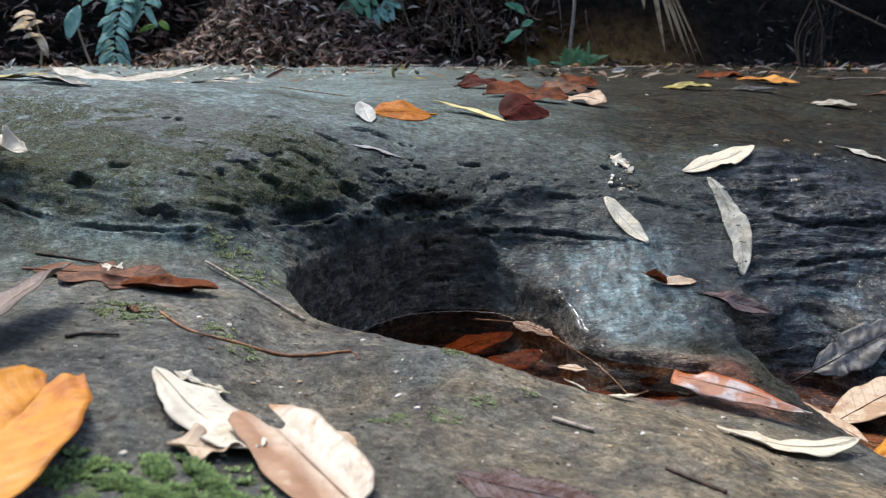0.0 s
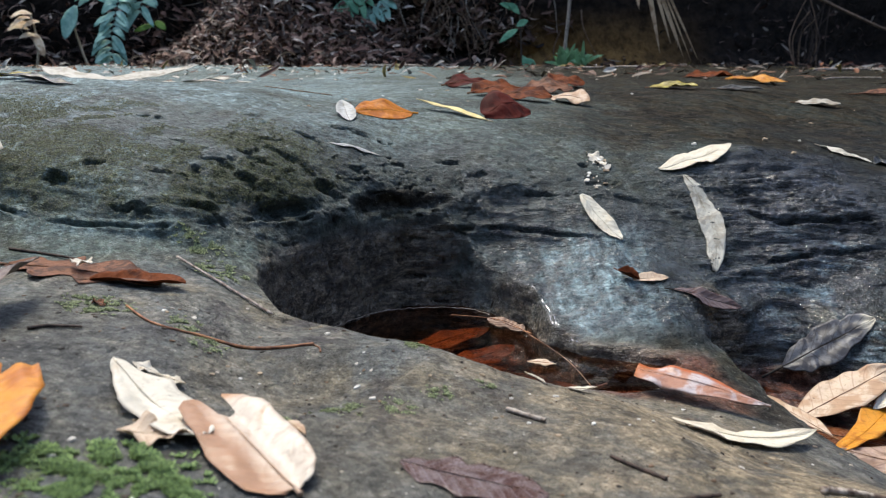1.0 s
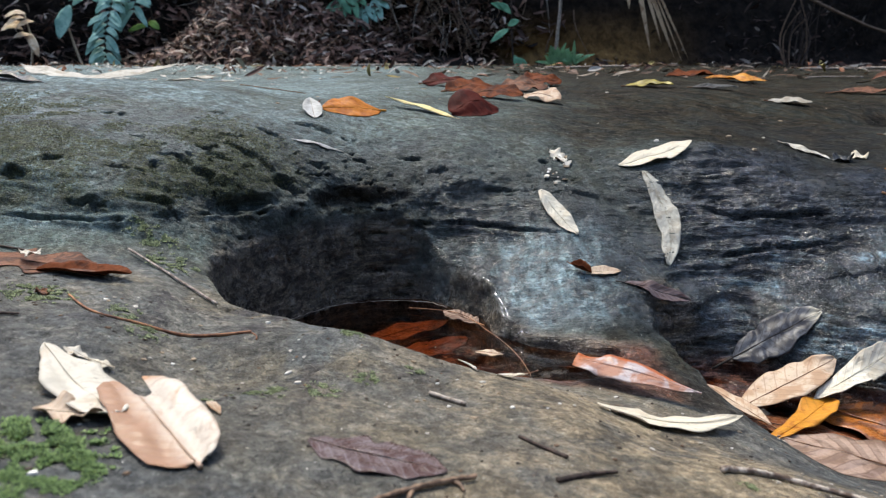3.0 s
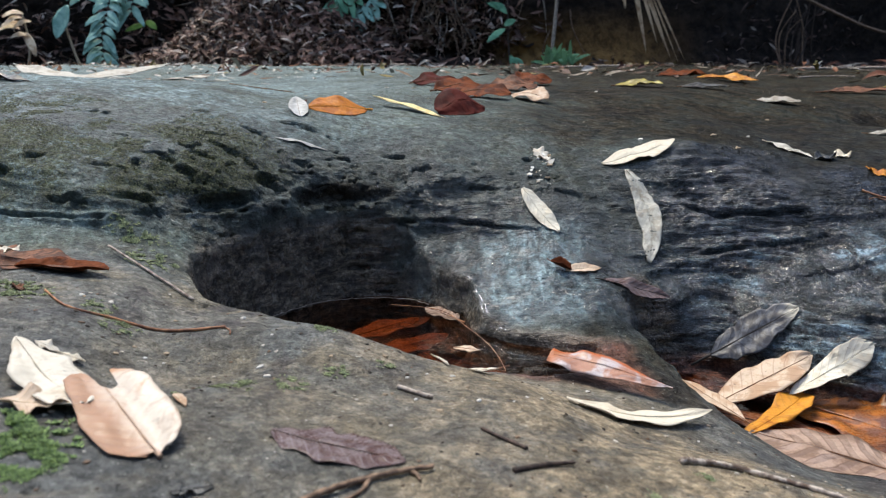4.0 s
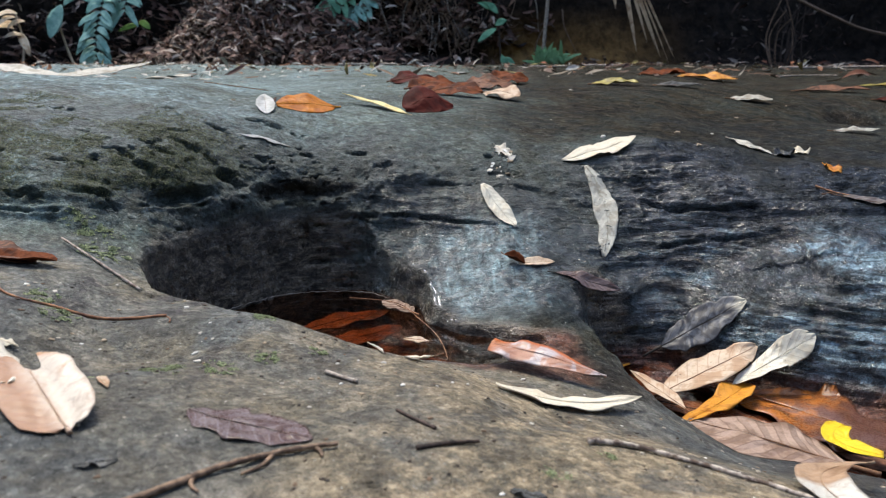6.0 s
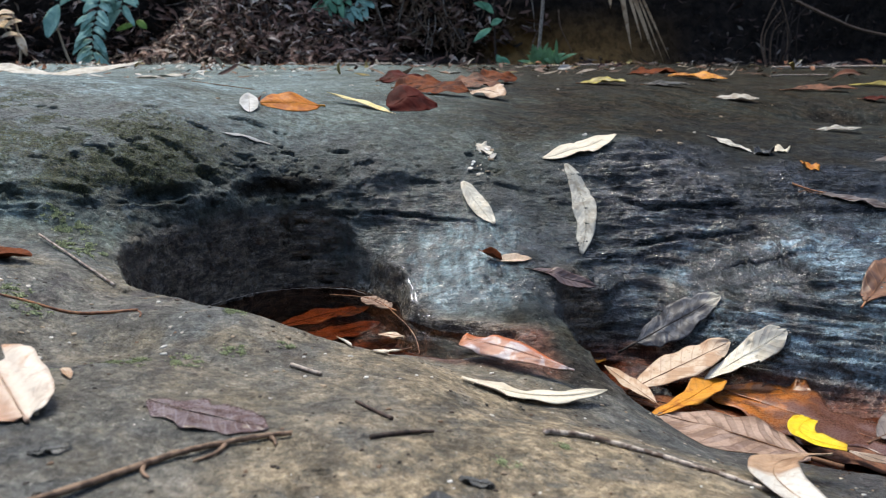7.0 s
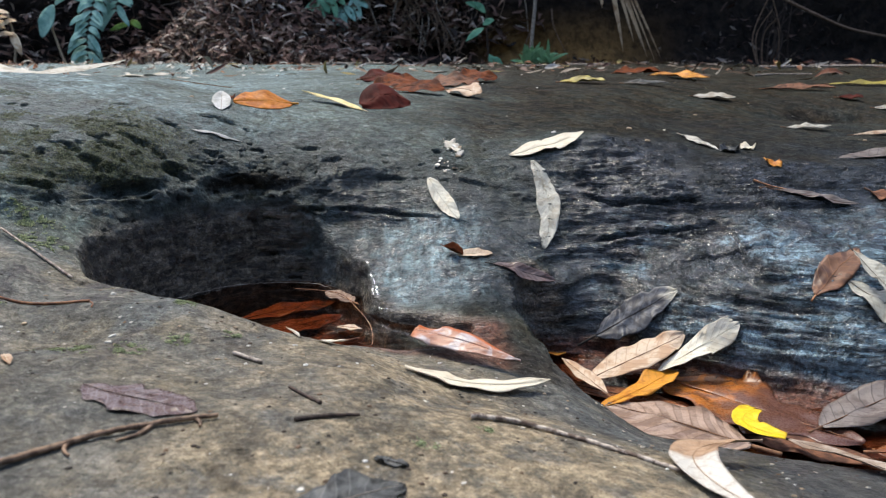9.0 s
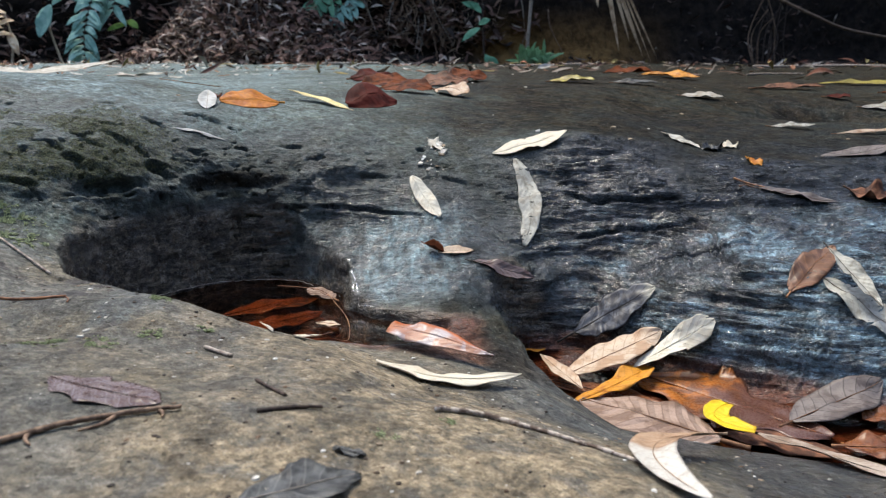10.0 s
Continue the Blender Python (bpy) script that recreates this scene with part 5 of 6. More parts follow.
L("dark purple leaf hanging over a hole", purple, blackrib, (0.338, 0.925, 0.050), (0.425, 0.915, 0.030), 0.024, "oval", fold=0.2, wave=0.1, ragged=0.2)
L("thin white leaf sliver", silver, silver, (-0.136, 1.086), (-0.058, 1.112), 0.010, "lance", fold=0.2, stem=0, n=18, m=6)
L("small silver leaf standing beside an orange one", silver, greyrib, (-0.118, 1.205), (-0.142, 1.300), 0.034, "oval", fold=0.25, wave=0.05, lift=(0, 0.016), stem=0)
L("small rust scrap behind a silver leaf", redbrown, redwood, (-0.150, 1.32), (-0.140, 1.37), 0.022, "oval", fold=0.4, wave=0.4, ragged=0.4, stem=0, n=14, m=6)
L("flat orange leaf with darker specks", M("deep_orange_leaf", (0.50, 0.170, 0.014), (0.34, 0.100, 0.010), (0.30, 0.10, 0.015), rough=0.5, spots=0.6, ribs=10, rib=0.3, scale=90, gloss=0.15), amber, (-0.022, 1.345), (-0.118, 1.285), 0.072, "oval", fold=0.02, wave=0.02, tilt=-0.32)
L("narrow yellow leaf with a curled tip", M("straw_leaf", (0.72, 0.62, 0.28), (0.60, 0.46, 0.16), (0.70, 0.60, 0.35), rough=0.5, ribs=14, rib=0.2), palerib, (0.116, 1.338), (-0.018, 1.428), 0.026, "lance", fold=0.25, bend=-0.12, lift=(0, 0.016), stem=0.01)
L("dark red domed leaf", darkred, darkred, (0.108, 1.362), (0.200, 1.425), 0.085, "long", fold=-0.08, curl=-0.10, arch=0.06, wave=0.03, stem=0, tilt=0.55)
for q, (a, b, w, mt, lb) in enumerate((((0.10, 1.72), (0.22, 1.80), 0.09, redbrown, "rust-brown leaf in a small heap"), ((0.15, 1.66), (0.27, 1.62), 0.08, redbrown, "curled rust leaf in a small heap"),
                                       ((0.24, 1.84), (0.36, 1.90), 0.09, rotten, "dark brown leaf in a small heap"), ((0.28, 1.70), (0.35, 1.62), 0.07, tanleaf, "tan leaf in a small heap"),
                                       ((0.30, 2.02), (0.42, 2.05), 0.09, redbrown, "red leaf on the rock top"), ((0.04, 1.98), (0.16, 2.05), 0.08, darkred, "dark red leaf on the rock top"))):
    L(lb, mt, brownrib, a, b, w, "oval", fold=-0.10, curl=0.15, wave=0.10, lift=(0.004, 0.010), arch=0.04, ragged=0.2, tilt=0.30)
L("large pale leaf sagging over the rock's back", worn, worn, (-1.04, 2.02), (-0.74, 1.90), 0.075, "lance", bend=-0.12, fold=0.10, wave=0.08, lift=(0.045, 0.004), tilt=0.20)
L("long bleached leaf with a raised tip", worn, worn, (-0.84, 1.84), (-0.64, 2.08), 0.070, "lance", fold=0.20, wave=0.06, lift=(0.0, 0.055), tilt=0.15)
L("bleached leaf lying flat on the rock top", worn, worn, (-0.92, 2.45), (-0.66, 2.55), 0.08, "oval", fold=0.1, wave=0.12, lift=(0.0, 0.02))
L("olive-yellow leaf on the rock top", olive, olive, (-0.78, 1.215), (-0.650, 1.245), 0.045, "oval", fold=0.2, wave=0.1, lift=(0, 0.006))
L("dark curled leaf on the rock top", darkleaf, blackrib, (-0.665, 1.205), (-0.552, 1.190), 0.034, "lance", fold=0.35, wave=0.15, lift=(0.008, 0))
L("crumpled white leaf on a mossy ledge", white, palerib, (-0.540, 0.840, 0.246), (-0.464, 0.826, 0.244), 0.042, "oval", fold=0.3, wave=0.5, curl=0.2, ragged=0.4, stem=0)
L("grey shrivelled leaf on the rock top", greyleaf, greyrib, (0.732, 1.365), (0.764, 1.245), 0.026, "lance", fold=0.3, wave=0.15)
L("blackened crumpled leaf on bare rock", darkleaf, blackrib, (0.765, 1.235), (0.805, 1.262), 0.032, "oval", fold=0.4, wave=0.5, ragged=0.4, stem=0)
L("small pale crumpled scrap", cream, palerib, (0.812, 1.262), (0.842, 1.280), 0.026, "oval", fold=0.4, wave=0.4, ragged=0.4, stem=0, n=14, m=6)
L("small torn orange leaf", orange, orange, (0.820, 1.172), (0.832, 1.140), 0.022, "oval", fold=0.3, wave=0.3, ragged=0.3, stem=0.005, n=14, m=6)
L("narrow greyish leaf on a thin twig", greywet, brownrib, (0.800, 1.066), (0.908, 1.030), 0.024, "lance", fold=0.3, wave=0.1, stem=0.03)
L("heap of rotten red-brown leaf", rotten, brownrib, (0.945, 1.065), (1.02, 1.02), 0.055, "oval", fold=0.35, wave=0.4, ragged=0.3)
L("flat grey leaf on the rock top", greywet, greyrib, (0.972, 1.222), (1.150, 1.290), 0.050, "lance", fold=0.1, wave=0.05, lift=(0, 0.008))
for a, b, w, mt, lb in (((0.60, 2.06), (0.72, 2.02), 0.07, olive, "olive leaf at the back of the rock"), ((0.88, 2.62), (1.06, 2.66), 0.12, redbrown, "rust leaf at the back of the rock"),
                        ((1.0, 2.58), (1.18, 2.50), 0.09, amber, "amber leaf at the back of the rock"), ((0.93, 1.90), (1.03, 1.87), 0.05, worn, "tan leaf at the back of the rock"),
                        ((1.24, 2.20), (1.42, 2.12), 0.07, rotten, "brown leaf at the back of the rock"), ((1.38, 1.84), (1.48, 1.77), 0.05, greyleaf, "grey leaf at the back of the rock"),
                        ((1.52, 2.36), (1.80, 2.28), 0.06, olive, "long yellow-brown leaf at the back of the rock"), ((1.34, 1.95), (1.38, 1.90), 0.05, darkred, "small red leaf at the back of the rock"),
                        ((0.78, 2.05), (0.90, 2.03), 0.05, darkleaf, "blackened leaf at the back of the rock"), ((1.00, 1.50), (1.08, 1.47), 0.03, greyleaf, "thin grey leaf on the rock top"),
                        ((1.10, 1.42), (1.24, 1.44), 0.02, tanleaf, "narrow tan leaf on the rock top"), ((1.55, 2.05), (1.75, 2.0), 0.06, redbrown, "red-brown leaf at the back of the rock")):
    L(lb, mt, brownrib, a, b, 0.8 * w, "oval", fold=0.14, wave=0.12, curl=0.12, lift=(0.0, 0.010), n=24, m=10, tilt=0.15, ragged=0.3)

# ---------------------------------------------------------------- leaves in the pool
for a, b, w, z0, mt, lb in (((-0.005, 0.86), (0.085, 0.955), 0.050, -0.010, sunken, "sunken orange-brown leaf under the pool water"), ((0.030, 0.80), (0.125, 0.89), 0.052, -0.012, sunken, "large sunken brown leaf under the pool water"),
                            ((0.10, 0.78), (0.20, 0.76), 0.050, -0.020, rotten, "dark sunken leaf under the pool water"), ((0.17, 0.72), (0.28, 0.76), 0.045, -0.022, sunken, "red-brown leaf on the pool bottom"),
                            ((0.06, 0.70), (0.16, 0.69), 0.045, -0.022, rotten, "rotting leaf on the pool bottom"), ((0.02, 0.92), (0.10, 1.0), 0.04, -0.024, rotten, "black-brown leaf on the pool bottom")):
    L(lb, mt, mt, (*a, z0), (*b, z0 - 0.002), w, "oval", fold=0.02, wave=0.04, stem=0.0, group="leaves in the pool", sunk=True)
L("small brown oval leaf floating on the pool", ribbed, redwood, (0.140, 0.905, 0.001), (0.096, 0.955, 0.003), 0.034, "oval", fold=0.05, group="leaves in the pool", n=20, m=8, sunk=True)
L("tan leaf scrap floating on the pool", tanleaf, redwood, (0.132, 0.800, 0.000), (0.165, 0.790, 0.000), 0.018, "lance", fold=0.05, stem=0, group="leaves in the pool", n=14, m=6, sunk=True)

# ---------------------------------------------------------------- twigs
stick("twig", "straight grey twig lying on the rock lip", greywood, [(-0.248, 0.749, 0.137), (-0.19, 0.71, 0.118), (-0.132, 0.672, 0.098)], 0.0013, 0.0015)
stick("leaf_stalk", "curved red-brown leaf stalk", redwood, [(-0.240, 0.600), (-0.205, 0.567), (-0.170, 0.570), (-0.130, 0.584), (-0.079, 0.600)], 0.0009, 0.0017, forks=[[(-0.080, 0.600), (-0.073, 0.592), (-0.071, 0.585)]])
stick("twig", "short dark bent twig", darkwood, [(-0.276, 0.513), (-0.270, 0.524), (-0.258, 0.528), (-0.246, 0.533)], 0.0016, 0.0010)
stick("twig", "thin dark twig on the ledge", darkwood, [(-0.41, 0.725), (-0.37, 0.718), (-0.33, 0.712)], 0.0016, 0.0012)
stick("twig", "short broken twig with pale ends", greywood, [(0.083, 0.518), (0.097, 0.510), (0.111, 0.502)], 0.0020, 0.0018)
stick("twig", "long twig with peeling whitish bark", whitebark, [(0.288, 0.437), (0.318, 0.443), (0.345, 0.441), (0.394, 0.421), (0.434, 0.398), (0.452, 0.385)], 0.0023, 0.0016, jitter=0.0006, knobs=0.22, forks=[[(0.300, 0.440), (0.306, 0.448), (0.314, 0.452)]])
stick("branch", "forked brown branch lying on the slab", brownwood, [(-0.05, 0.235), (0.0, 0.270), (0.046, 0.323), (0.070, 0.349), (0.092, 0.362), (0.114, 0.371)], 0.0025, 0.0016, jitter=0.0007,
      forks=[[(0.076, 0.354), (0.073, 0.340), (0.064, 0.326)], [(0.040, 0.316), (0.041, 0.308), (0.047, 0.302)], [(0.100, 0.366), (0.104, 0.362), (0.106, 0.356)]])
stick("twig", "small dark broken twig", darkwood, [(0.147, 0.443), (0.160, 0.430), (0.176, 0.414)], 0.0013, 0.0016)
stick("twig", "small black broken twig end", darkwood, [(0.164, 0.378), (0.185, 0.389), (0.206, 0.401)], 0.0022, 0.0012)
stick("twig", "thin bent twig dipping into the pool", redwood, [(0.045, 0.975, 0.001), (0.114, 0.940, 0.004), (0.150, 0.86, 0.006), (0.176, 0.78, 0.008), (0.186, 0.70, 0.012), (0.176, 0.655, 0.030)], 0.0005, 0.0004)
stick("rootlet", "pale rootlet along the pool's back edge", greywood, [(-0.118, 0.870, 0.010), (-0.100, 0.925, 0.004), (-0.07, 0.968, 0.003), (-0.03, 0.998, 0.002), (0.02, 1.006, 0.002), (0.07, 0.998, 0.002), (0.10, 0.97, 0.002)], 0.0005, 0.0005, jitter=0.0014)
stick("twig", "thin twig beside a tan leaf", redwood, [(0.768, 1.092), (0.790, 1.078), (0.812, 1.066)], 0.0018, 0.0012)
stick("stalk", "dry stalk lying near the back of the rock", brownwood, [(-0.35, 1.62), (-0.28, 1.60), (-0.20, 1.58)], 0.0014, 0.0009)


# ---------------------------------------------------------------- moss and crumbs
NORMALS = np.cross(np.gradient(P, axis=1), np.gradient(P, axis=0))
AREA = np.linalg.norm(NORMALS, axis=2)
NORMALS /= AREA[..., None]


def scatter(mask, count, seed):
    """Places on the rock, picked by a mask, with their normals."""
    r = np.random.RandomState(seed)
    nn = NORMALS
    area = AREA
    w = (np.clip(mask, 0, 1) * area).reshape(-1)
    pick = r.choice(w.size, size=count, p=w / w.sum())
    spread = np.sqrt(area.reshape(-1)[pick])[:, None] * r.uniform(-0.6, 0.6, (count, 3))
    return P.reshape(-1, 3)[pick] + spread * np.array([1, 1, 0]), nn.reshape(-1, 3)[pick]


def tufts(name, label, mask, count, size, mat, seed, blades=4):
    """Moss: tufts of short pointed blades, all in one sheet."""
    pos, nor = scatter(mask, count, seed)
    r = np.random.RandomState(seed)
    unit = lambda v: v / np.linalg.norm(v, axis=1)[:, None]
    a = unit(np.cross(nor, np.where(np.abs(nor[:, :1]) > 0.7, [[0.0, 1.0, 0.0]], [[1.0, 0.0, 0.0]])))
    b = np.cross(nor, a)
    sc = (size * r.uniform(0.5, 1.4, count))[:, None]
    root = pos - nor * sc * 0.2
    quads = []
    for k in range(blades):
        w = (6.283 * (k + r.uniform(0, 1, count)) / blades)[:, None]
        d = (a * np.cos(w) + b * np.sin(w)) * sc
        e = unit(np.cross(nor, d)) * sc * 0.34
        quads.append(np.stack([root, root + d * 0.55 + e + nor * sc * 0.45, root + d + nor * sc * r.uniform(0.5, 1.0, (count, 1)), root + d * 0.55 - e + nor * sc * 0.45], axis=1))
    verts = np.concatenate(quads).reshape(-1, 3)
    faces = np.arange(len(verts)).reshape(-1, 4)
    me = bpy.data.meshes.new(name)
    me.vertices.add(len(verts))
    me.vertices.foreach_set("co", verts.reshape(-1).astype(np.float32))
    me.loops.add(len(verts))
    me.loops.foreach_set("vertex_index", faces.reshape(-1).astype(np.int32))
    me.polygons.add(len(faces))
    me.polygons.foreach_set("loop_start", (np.arange(len(faces)) * 4).astype(np.int32))
    me.update(calc_edges=True)
    return tagged(link_mesh(name, me, mat), label, "moss", kind="stuff")


patch = lambda x, y, r, k=1.0: smooth(1.0, 0.35, np.hypot((X - x) / r, (Y - y) / (r * k)) + 0.45 * fine)
tufts("moss_cushion", "bright green moss cushion on the slab", np.maximum(patch(-0.142, 0.335, 0.060, 0.75), 0.35 * patch(-0.185, 0.345, 0.03)) * smooth(-0.15, 0.25, fbm(X * 75, Y * 75, 4.0, 2)), 5600, 0.0021, moss_material("fresh_moss", (0.026, 0.052, 0.020), (0.270, 0.390, 0.130)), 21, 5)
small_spots = np.maximum.reduce([0.7 * patch(0.010, 0.612, 0.013), 0.9 * patch(0.070, 0.560, 0.012), patch(-0.043, 0.480, 0.022), patch(-0.075, 0.462, 0.020), 0.5 * patch(0.030, 0.530, 0.015), 0.5 * patch(0.0, 0.495, 0.018),
                                 0.35 * patch(-0.260, 0.590, 0.034), 0.25 * patch(-0.185, 0.585, 0.02), 0.20 * patch(-0.155, 0.560, 0.02), 0.8 * patch(-0.165, 0.335, 0.03), 0.9 * patch(0.298, 0.415, 0.010), 0.9 * patch(0.255, 0.372, 0.012),
                                 0.22 * patch(-0.205, 0.745, 0.034, 0.8), 0.20 * patch(-0.235, 0.79, 0.040, 0.5)]) * smooth(-0.1, 0.3, fbm(X * 110, Y * 110, 2.0, 2))
tufts("moss_spots", "small green moss spots on the bare slab", small_spots, 5200, 0.0015, moss_material("slab_moss", (0.060, 0.080, 0.035), (0.340, 0.390, 0.200)), 22, 4)
tufts("wall_moss", "low dark moss over the old rock face", np.clip(1.6 * moss, 0, 1), 120000, 0.0013, moss_material("wall_moss", (0.014, 0.018, 0.008), (0.200, 0.210, 0.105)), 23, 3)


def crumbs(name, label, mask, count, size, mat, seed):
    """Flat flakes and grit lying on the rock."""
    pos, nor = scatter(mask, count, seed)
    r = random.Random(seed)
    verts, faces = [], []
    for p, n in zip(pos, nor):
        p, n = Vector(p), Vector(n)
        a = n.orthogonal().normalized()
        b = n.cross(a)
        sc = size * r.uniform(0.35, 1.0) ** 2 * 1.6
        i = len(verts)
        ring_ = [(a * math.cos(w) * r.uniform(0.6, 1.2) + b * math.sin(w) * r.uniform(0.35, 0.9)) * sc for w in (0, 1.05, 2.1, 3.14, 4.2, 5.2)]
        verts += [p + q + n * 0.0001 for q in ring_] + [p + q * 0.8 + n * sc * 0.35 for q in ring_]
        faces += [(i + 6, i + 7, i + 8, i + 9, i + 10, i + 11)] + [(i + k, i + (k + 1) % 6, i + 6 + (k + 1) % 6, i + 6 + k) for k in range(6)]
    return tagged(finish(name, verts, faces, mat, None, None, False), label, "debris", kind="stuff")


pale_grit = litter_material("pale_grit", [(0.62, 0.58, 0.50), (0.45, 0.40, 0.32), (0.70, 0.68, 0.62), (0.35, 0.27, 0.18)])
dark_grit = litter_material("dark_grit", [(0.05, 0.035, 0.025), (0.09, 0.06, 0.04), (0.03, 0.025, 0.02), (0.16, 0.10, 0.06)])
open_rock = smooth(0.72, 0.60, Y) * smooth(0.22, 0.30, Y) * smooth(0.75, 0.6, np.abs(X - 0.15))
crumbs("pale_flakes", "pale flakes and grit lying on the slab", open_rock * smooth(-0.2, 0.3, mott + 0.3), 420, 0.0024, pale_grit, 31)
crumbs("dark_grit", "dark plant grit lying on the slab", open_rock, 900, 0.0018, dark_grit, 32)
crumbs("upper_flakes", "pale flakes and leaf bits on the rock top", smooth(1.1, 1.3, Y) * smooth(3.0, 2.0, Y), 500, 0.0055, pale_grit, 33)
crumbs("white_bits", "white crumbs fallen from a decayed leaf", np.maximum(patch(0.275, 1.13, 0.03), patch(0.285, 1.17, 0.03)), 26, 0.0060, pale_grit, 34)

# ---------------------------------------------------------------- litter and plants behind
def free_blade(base, way, length, width, droop, mat, parent, inv, shape="oval", n=9, m=4, face=Vector((0, -0.7, 0.7)), fold=0.2, name="leaf"):
    SEED[0] += 1
    way = way.normalized()
    centre = lambda q: base + way * length * q + Vector((0, 0, -droop * length * q * q))
    tang = lambda q: (centre(q + 0.02) - centre(q - 0.02)).normalized()
    side = lambda q: face.cross(tang(q)).normalized()
    up = lambda q: tang(q).cross(side(q)).normalized()
    v, f, uv = blade_grid(centre, side, up, width, shape, n, m, fold, 0.0, 0.06, None, SEED[0], None, 0.0012)
    return finish(name, [inv @ c for c in v], f, mat, parent, uv)


def litter(name, label, count, place, size, tones, seed, flat=False):
    r = random.Random(seed)
    verts, faces = [], []
    for _ in range(count):
        p = place(r)
        t = Vector((r.uniform(-1, 1), r.uniform(-1, 1), r.uniform(-0.5, 0.5) * (0.25 if flat else 1))).normalized()
        b = Vector((r.uniform(-0.5, 0.5), r.uniform(-1, 0.2), r.uniform(0.3, 1)) if not flat else (r.uniform(-0.25, 0.25), r.uniform(-0.5, 0.1), 1)).cross(t).normalized()
        n = t.cross(b)
        ln, wd = size * r.uniform(0.5, 1.5), size * r.uniform(0.07, 0.34)
        cu = r.uniform(-0.35, 0.35) * (0.4 if flat else 1)
        i = len(verts)
        for q, w in ((-1, 0.08), (-0.5, 0.8), (0, 1), (0.5, 0.75), (1, 0.05)):
            c = p + t * ln * q * 0.5 + n * ln * cu * (1 - q * q)
            verts += [c - b * wd * w * 0.5 + n * wd * 0.18 * w, c, c + b * wd * w * 0.5 + n * wd * 0.18 * w]
        for k in range(4):
            j = i + 3 * k
            faces += [(j, j + 1, j + 4, j + 3), (j + 1, j + 2, j + 5, j + 4)]
    return tagged(finish(name, verts, faces, litter_material(name, tones), None, None, False), label, "leaf litter", kind="stuff")


BANK = BVHTree.FromPolygons(np.stack([bxx, byy, bzz], axis=2).reshape(-1, 3).tolist(), [(j * 260 + i, j * 260 + i + 1, (j + 1) * 260 + i + 1, (j + 1) * 260 + i) for j in range(149) for i in range(259)])


def on_bank(x, z):
    hit = BANK.ray_cast(Vector((x, 0.0, z)), Vector((0, 1, 0)))[0]
    return hit if hit else Vector((x, 6.5, z))


brown_tones = [(0.17, 0.090, 0.062), (0.28, 0.160, 0.110), (0.080, 0.045, 0.034), (0.40, 0.27, 0.20), (0.030, 0.019, 0.015), (0.12, 0.062, 0.046), (0.035, 0.024, 0.020), (0.22, 0.120, 0.088), (0.62, 0.50, 0.40)]
litter("bank_litter", "brown leaf litter heaped on the bank", 3400, lambda r: on_bank(r.gauss(-1.25, 0.62), 0.44 + abs(r.gauss(0, 0.33))) + Vector((0, -r.random() * 0.10, r.random() * 0.03)), 0.115, brown_tones, 41)
litter("root_litter", "dead leaves caught among roots on the bank", 700, lambda r: on_bank(r.gauss(0.15, 0.35), 0.62 + abs(r.gauss(0, 0.25))) + Vector((0, -r.random() * 0.10, 0)), 0.13, brown_tones, 42)
# foot and side litter: the brown tones times 0.4, shade put into the colour
litter("far_litter", "leaf litter along the foot of the bank, tones darkened for shade", 500, lambda r: on_bank(r.uniform(-4.5, 4.5), 0.42 + abs(r.gauss(0, 0.05))) + Vector((0, -r.random() * 0.15, 0)), 0.10, [tuple(0.4 * c for c in t) for t in brown_tones], 43)
litter("side_litter", "dead leaves and stems at the side of the bank, tones darkened for shade", 150, lambda r: on_bank(r.gauss(2.9, 0.5), 0.5 + abs(r.gauss(0, 0.3))) + Vector((0, -r.random() * 0.10, 0)), 0.085, [tuple(0.4 * c for c in t) for t in brown_tones], 44)

litter("corner_litter", "dead brown leaves hanging in the bank's shaded corner", 420, lambda r: on_bank(r.uniform(-4.4, -2.3), 0.46 + abs(r.gauss(0, 0.35))) + Vector((0, -r.random() * 0.30, 0)), 0.15, brown_tones, 48)


def rock_place(x0, x1, y0, y1):
    def place(r):
        x, y = r.uniform(x0, x1), y0 + (y1 - y0) * r.random() ** 0.6
        return Vector((x * (0.4 + 0.16 * y), y, bare(x * (0.4 + 0.16 * y), y) + 0.006))
    return place


edge_spot = rock_place(-3.2, 3.2, 2.2, 5.1)
bright = [(0.40, 0.36, 0.30), (0.14, 0.045, 0.02), (0.28, 0.11, 0.05), (0.50, 0.47, 0.42), (0.09, 0.04, 0.03), (0.36, 0.28, 0.10), (0.22, 0.14, 0.09), (0.16, 0.10, 0.07)]
litter("edge_litter", "scattered bright and brown leaf bits at the rock's back edge", 330, rock_place(-3.2, 3.2, 2.6, 5.2), 0.070, bright, 45, flat=True)
litter("edge_litter_curled", "curled red, brown and bleached leaves on the far rock", 120, lambda r: edge_spot(r) + Vector((0, 0, 0.012)), 0.085, bright, 49)
litter("edge_litter_pale", "pale dry leaf bits on the far rock", 320, rock_place(-3.4, -0.3, 1.9, 5.1), 0.064, [(0.62, 0.58, 0.50), (0.50, 0.45, 0.38), (0.70, 0.67, 0.60), (0.30, 0.12, 0.05)], 46, flat=True)
litter("edge_litter_dark", "dark sodden leaf bits on the far rock", 260, rock_place(0.2, 3.4, 2.2, 5.1), 0.075, [(0.12, 0.07, 0.05), (0.20, 0.10, 0.06), (0.32, 0.26, 0.20), (0.07, 0.05, 0.04)], 47, flat=True)

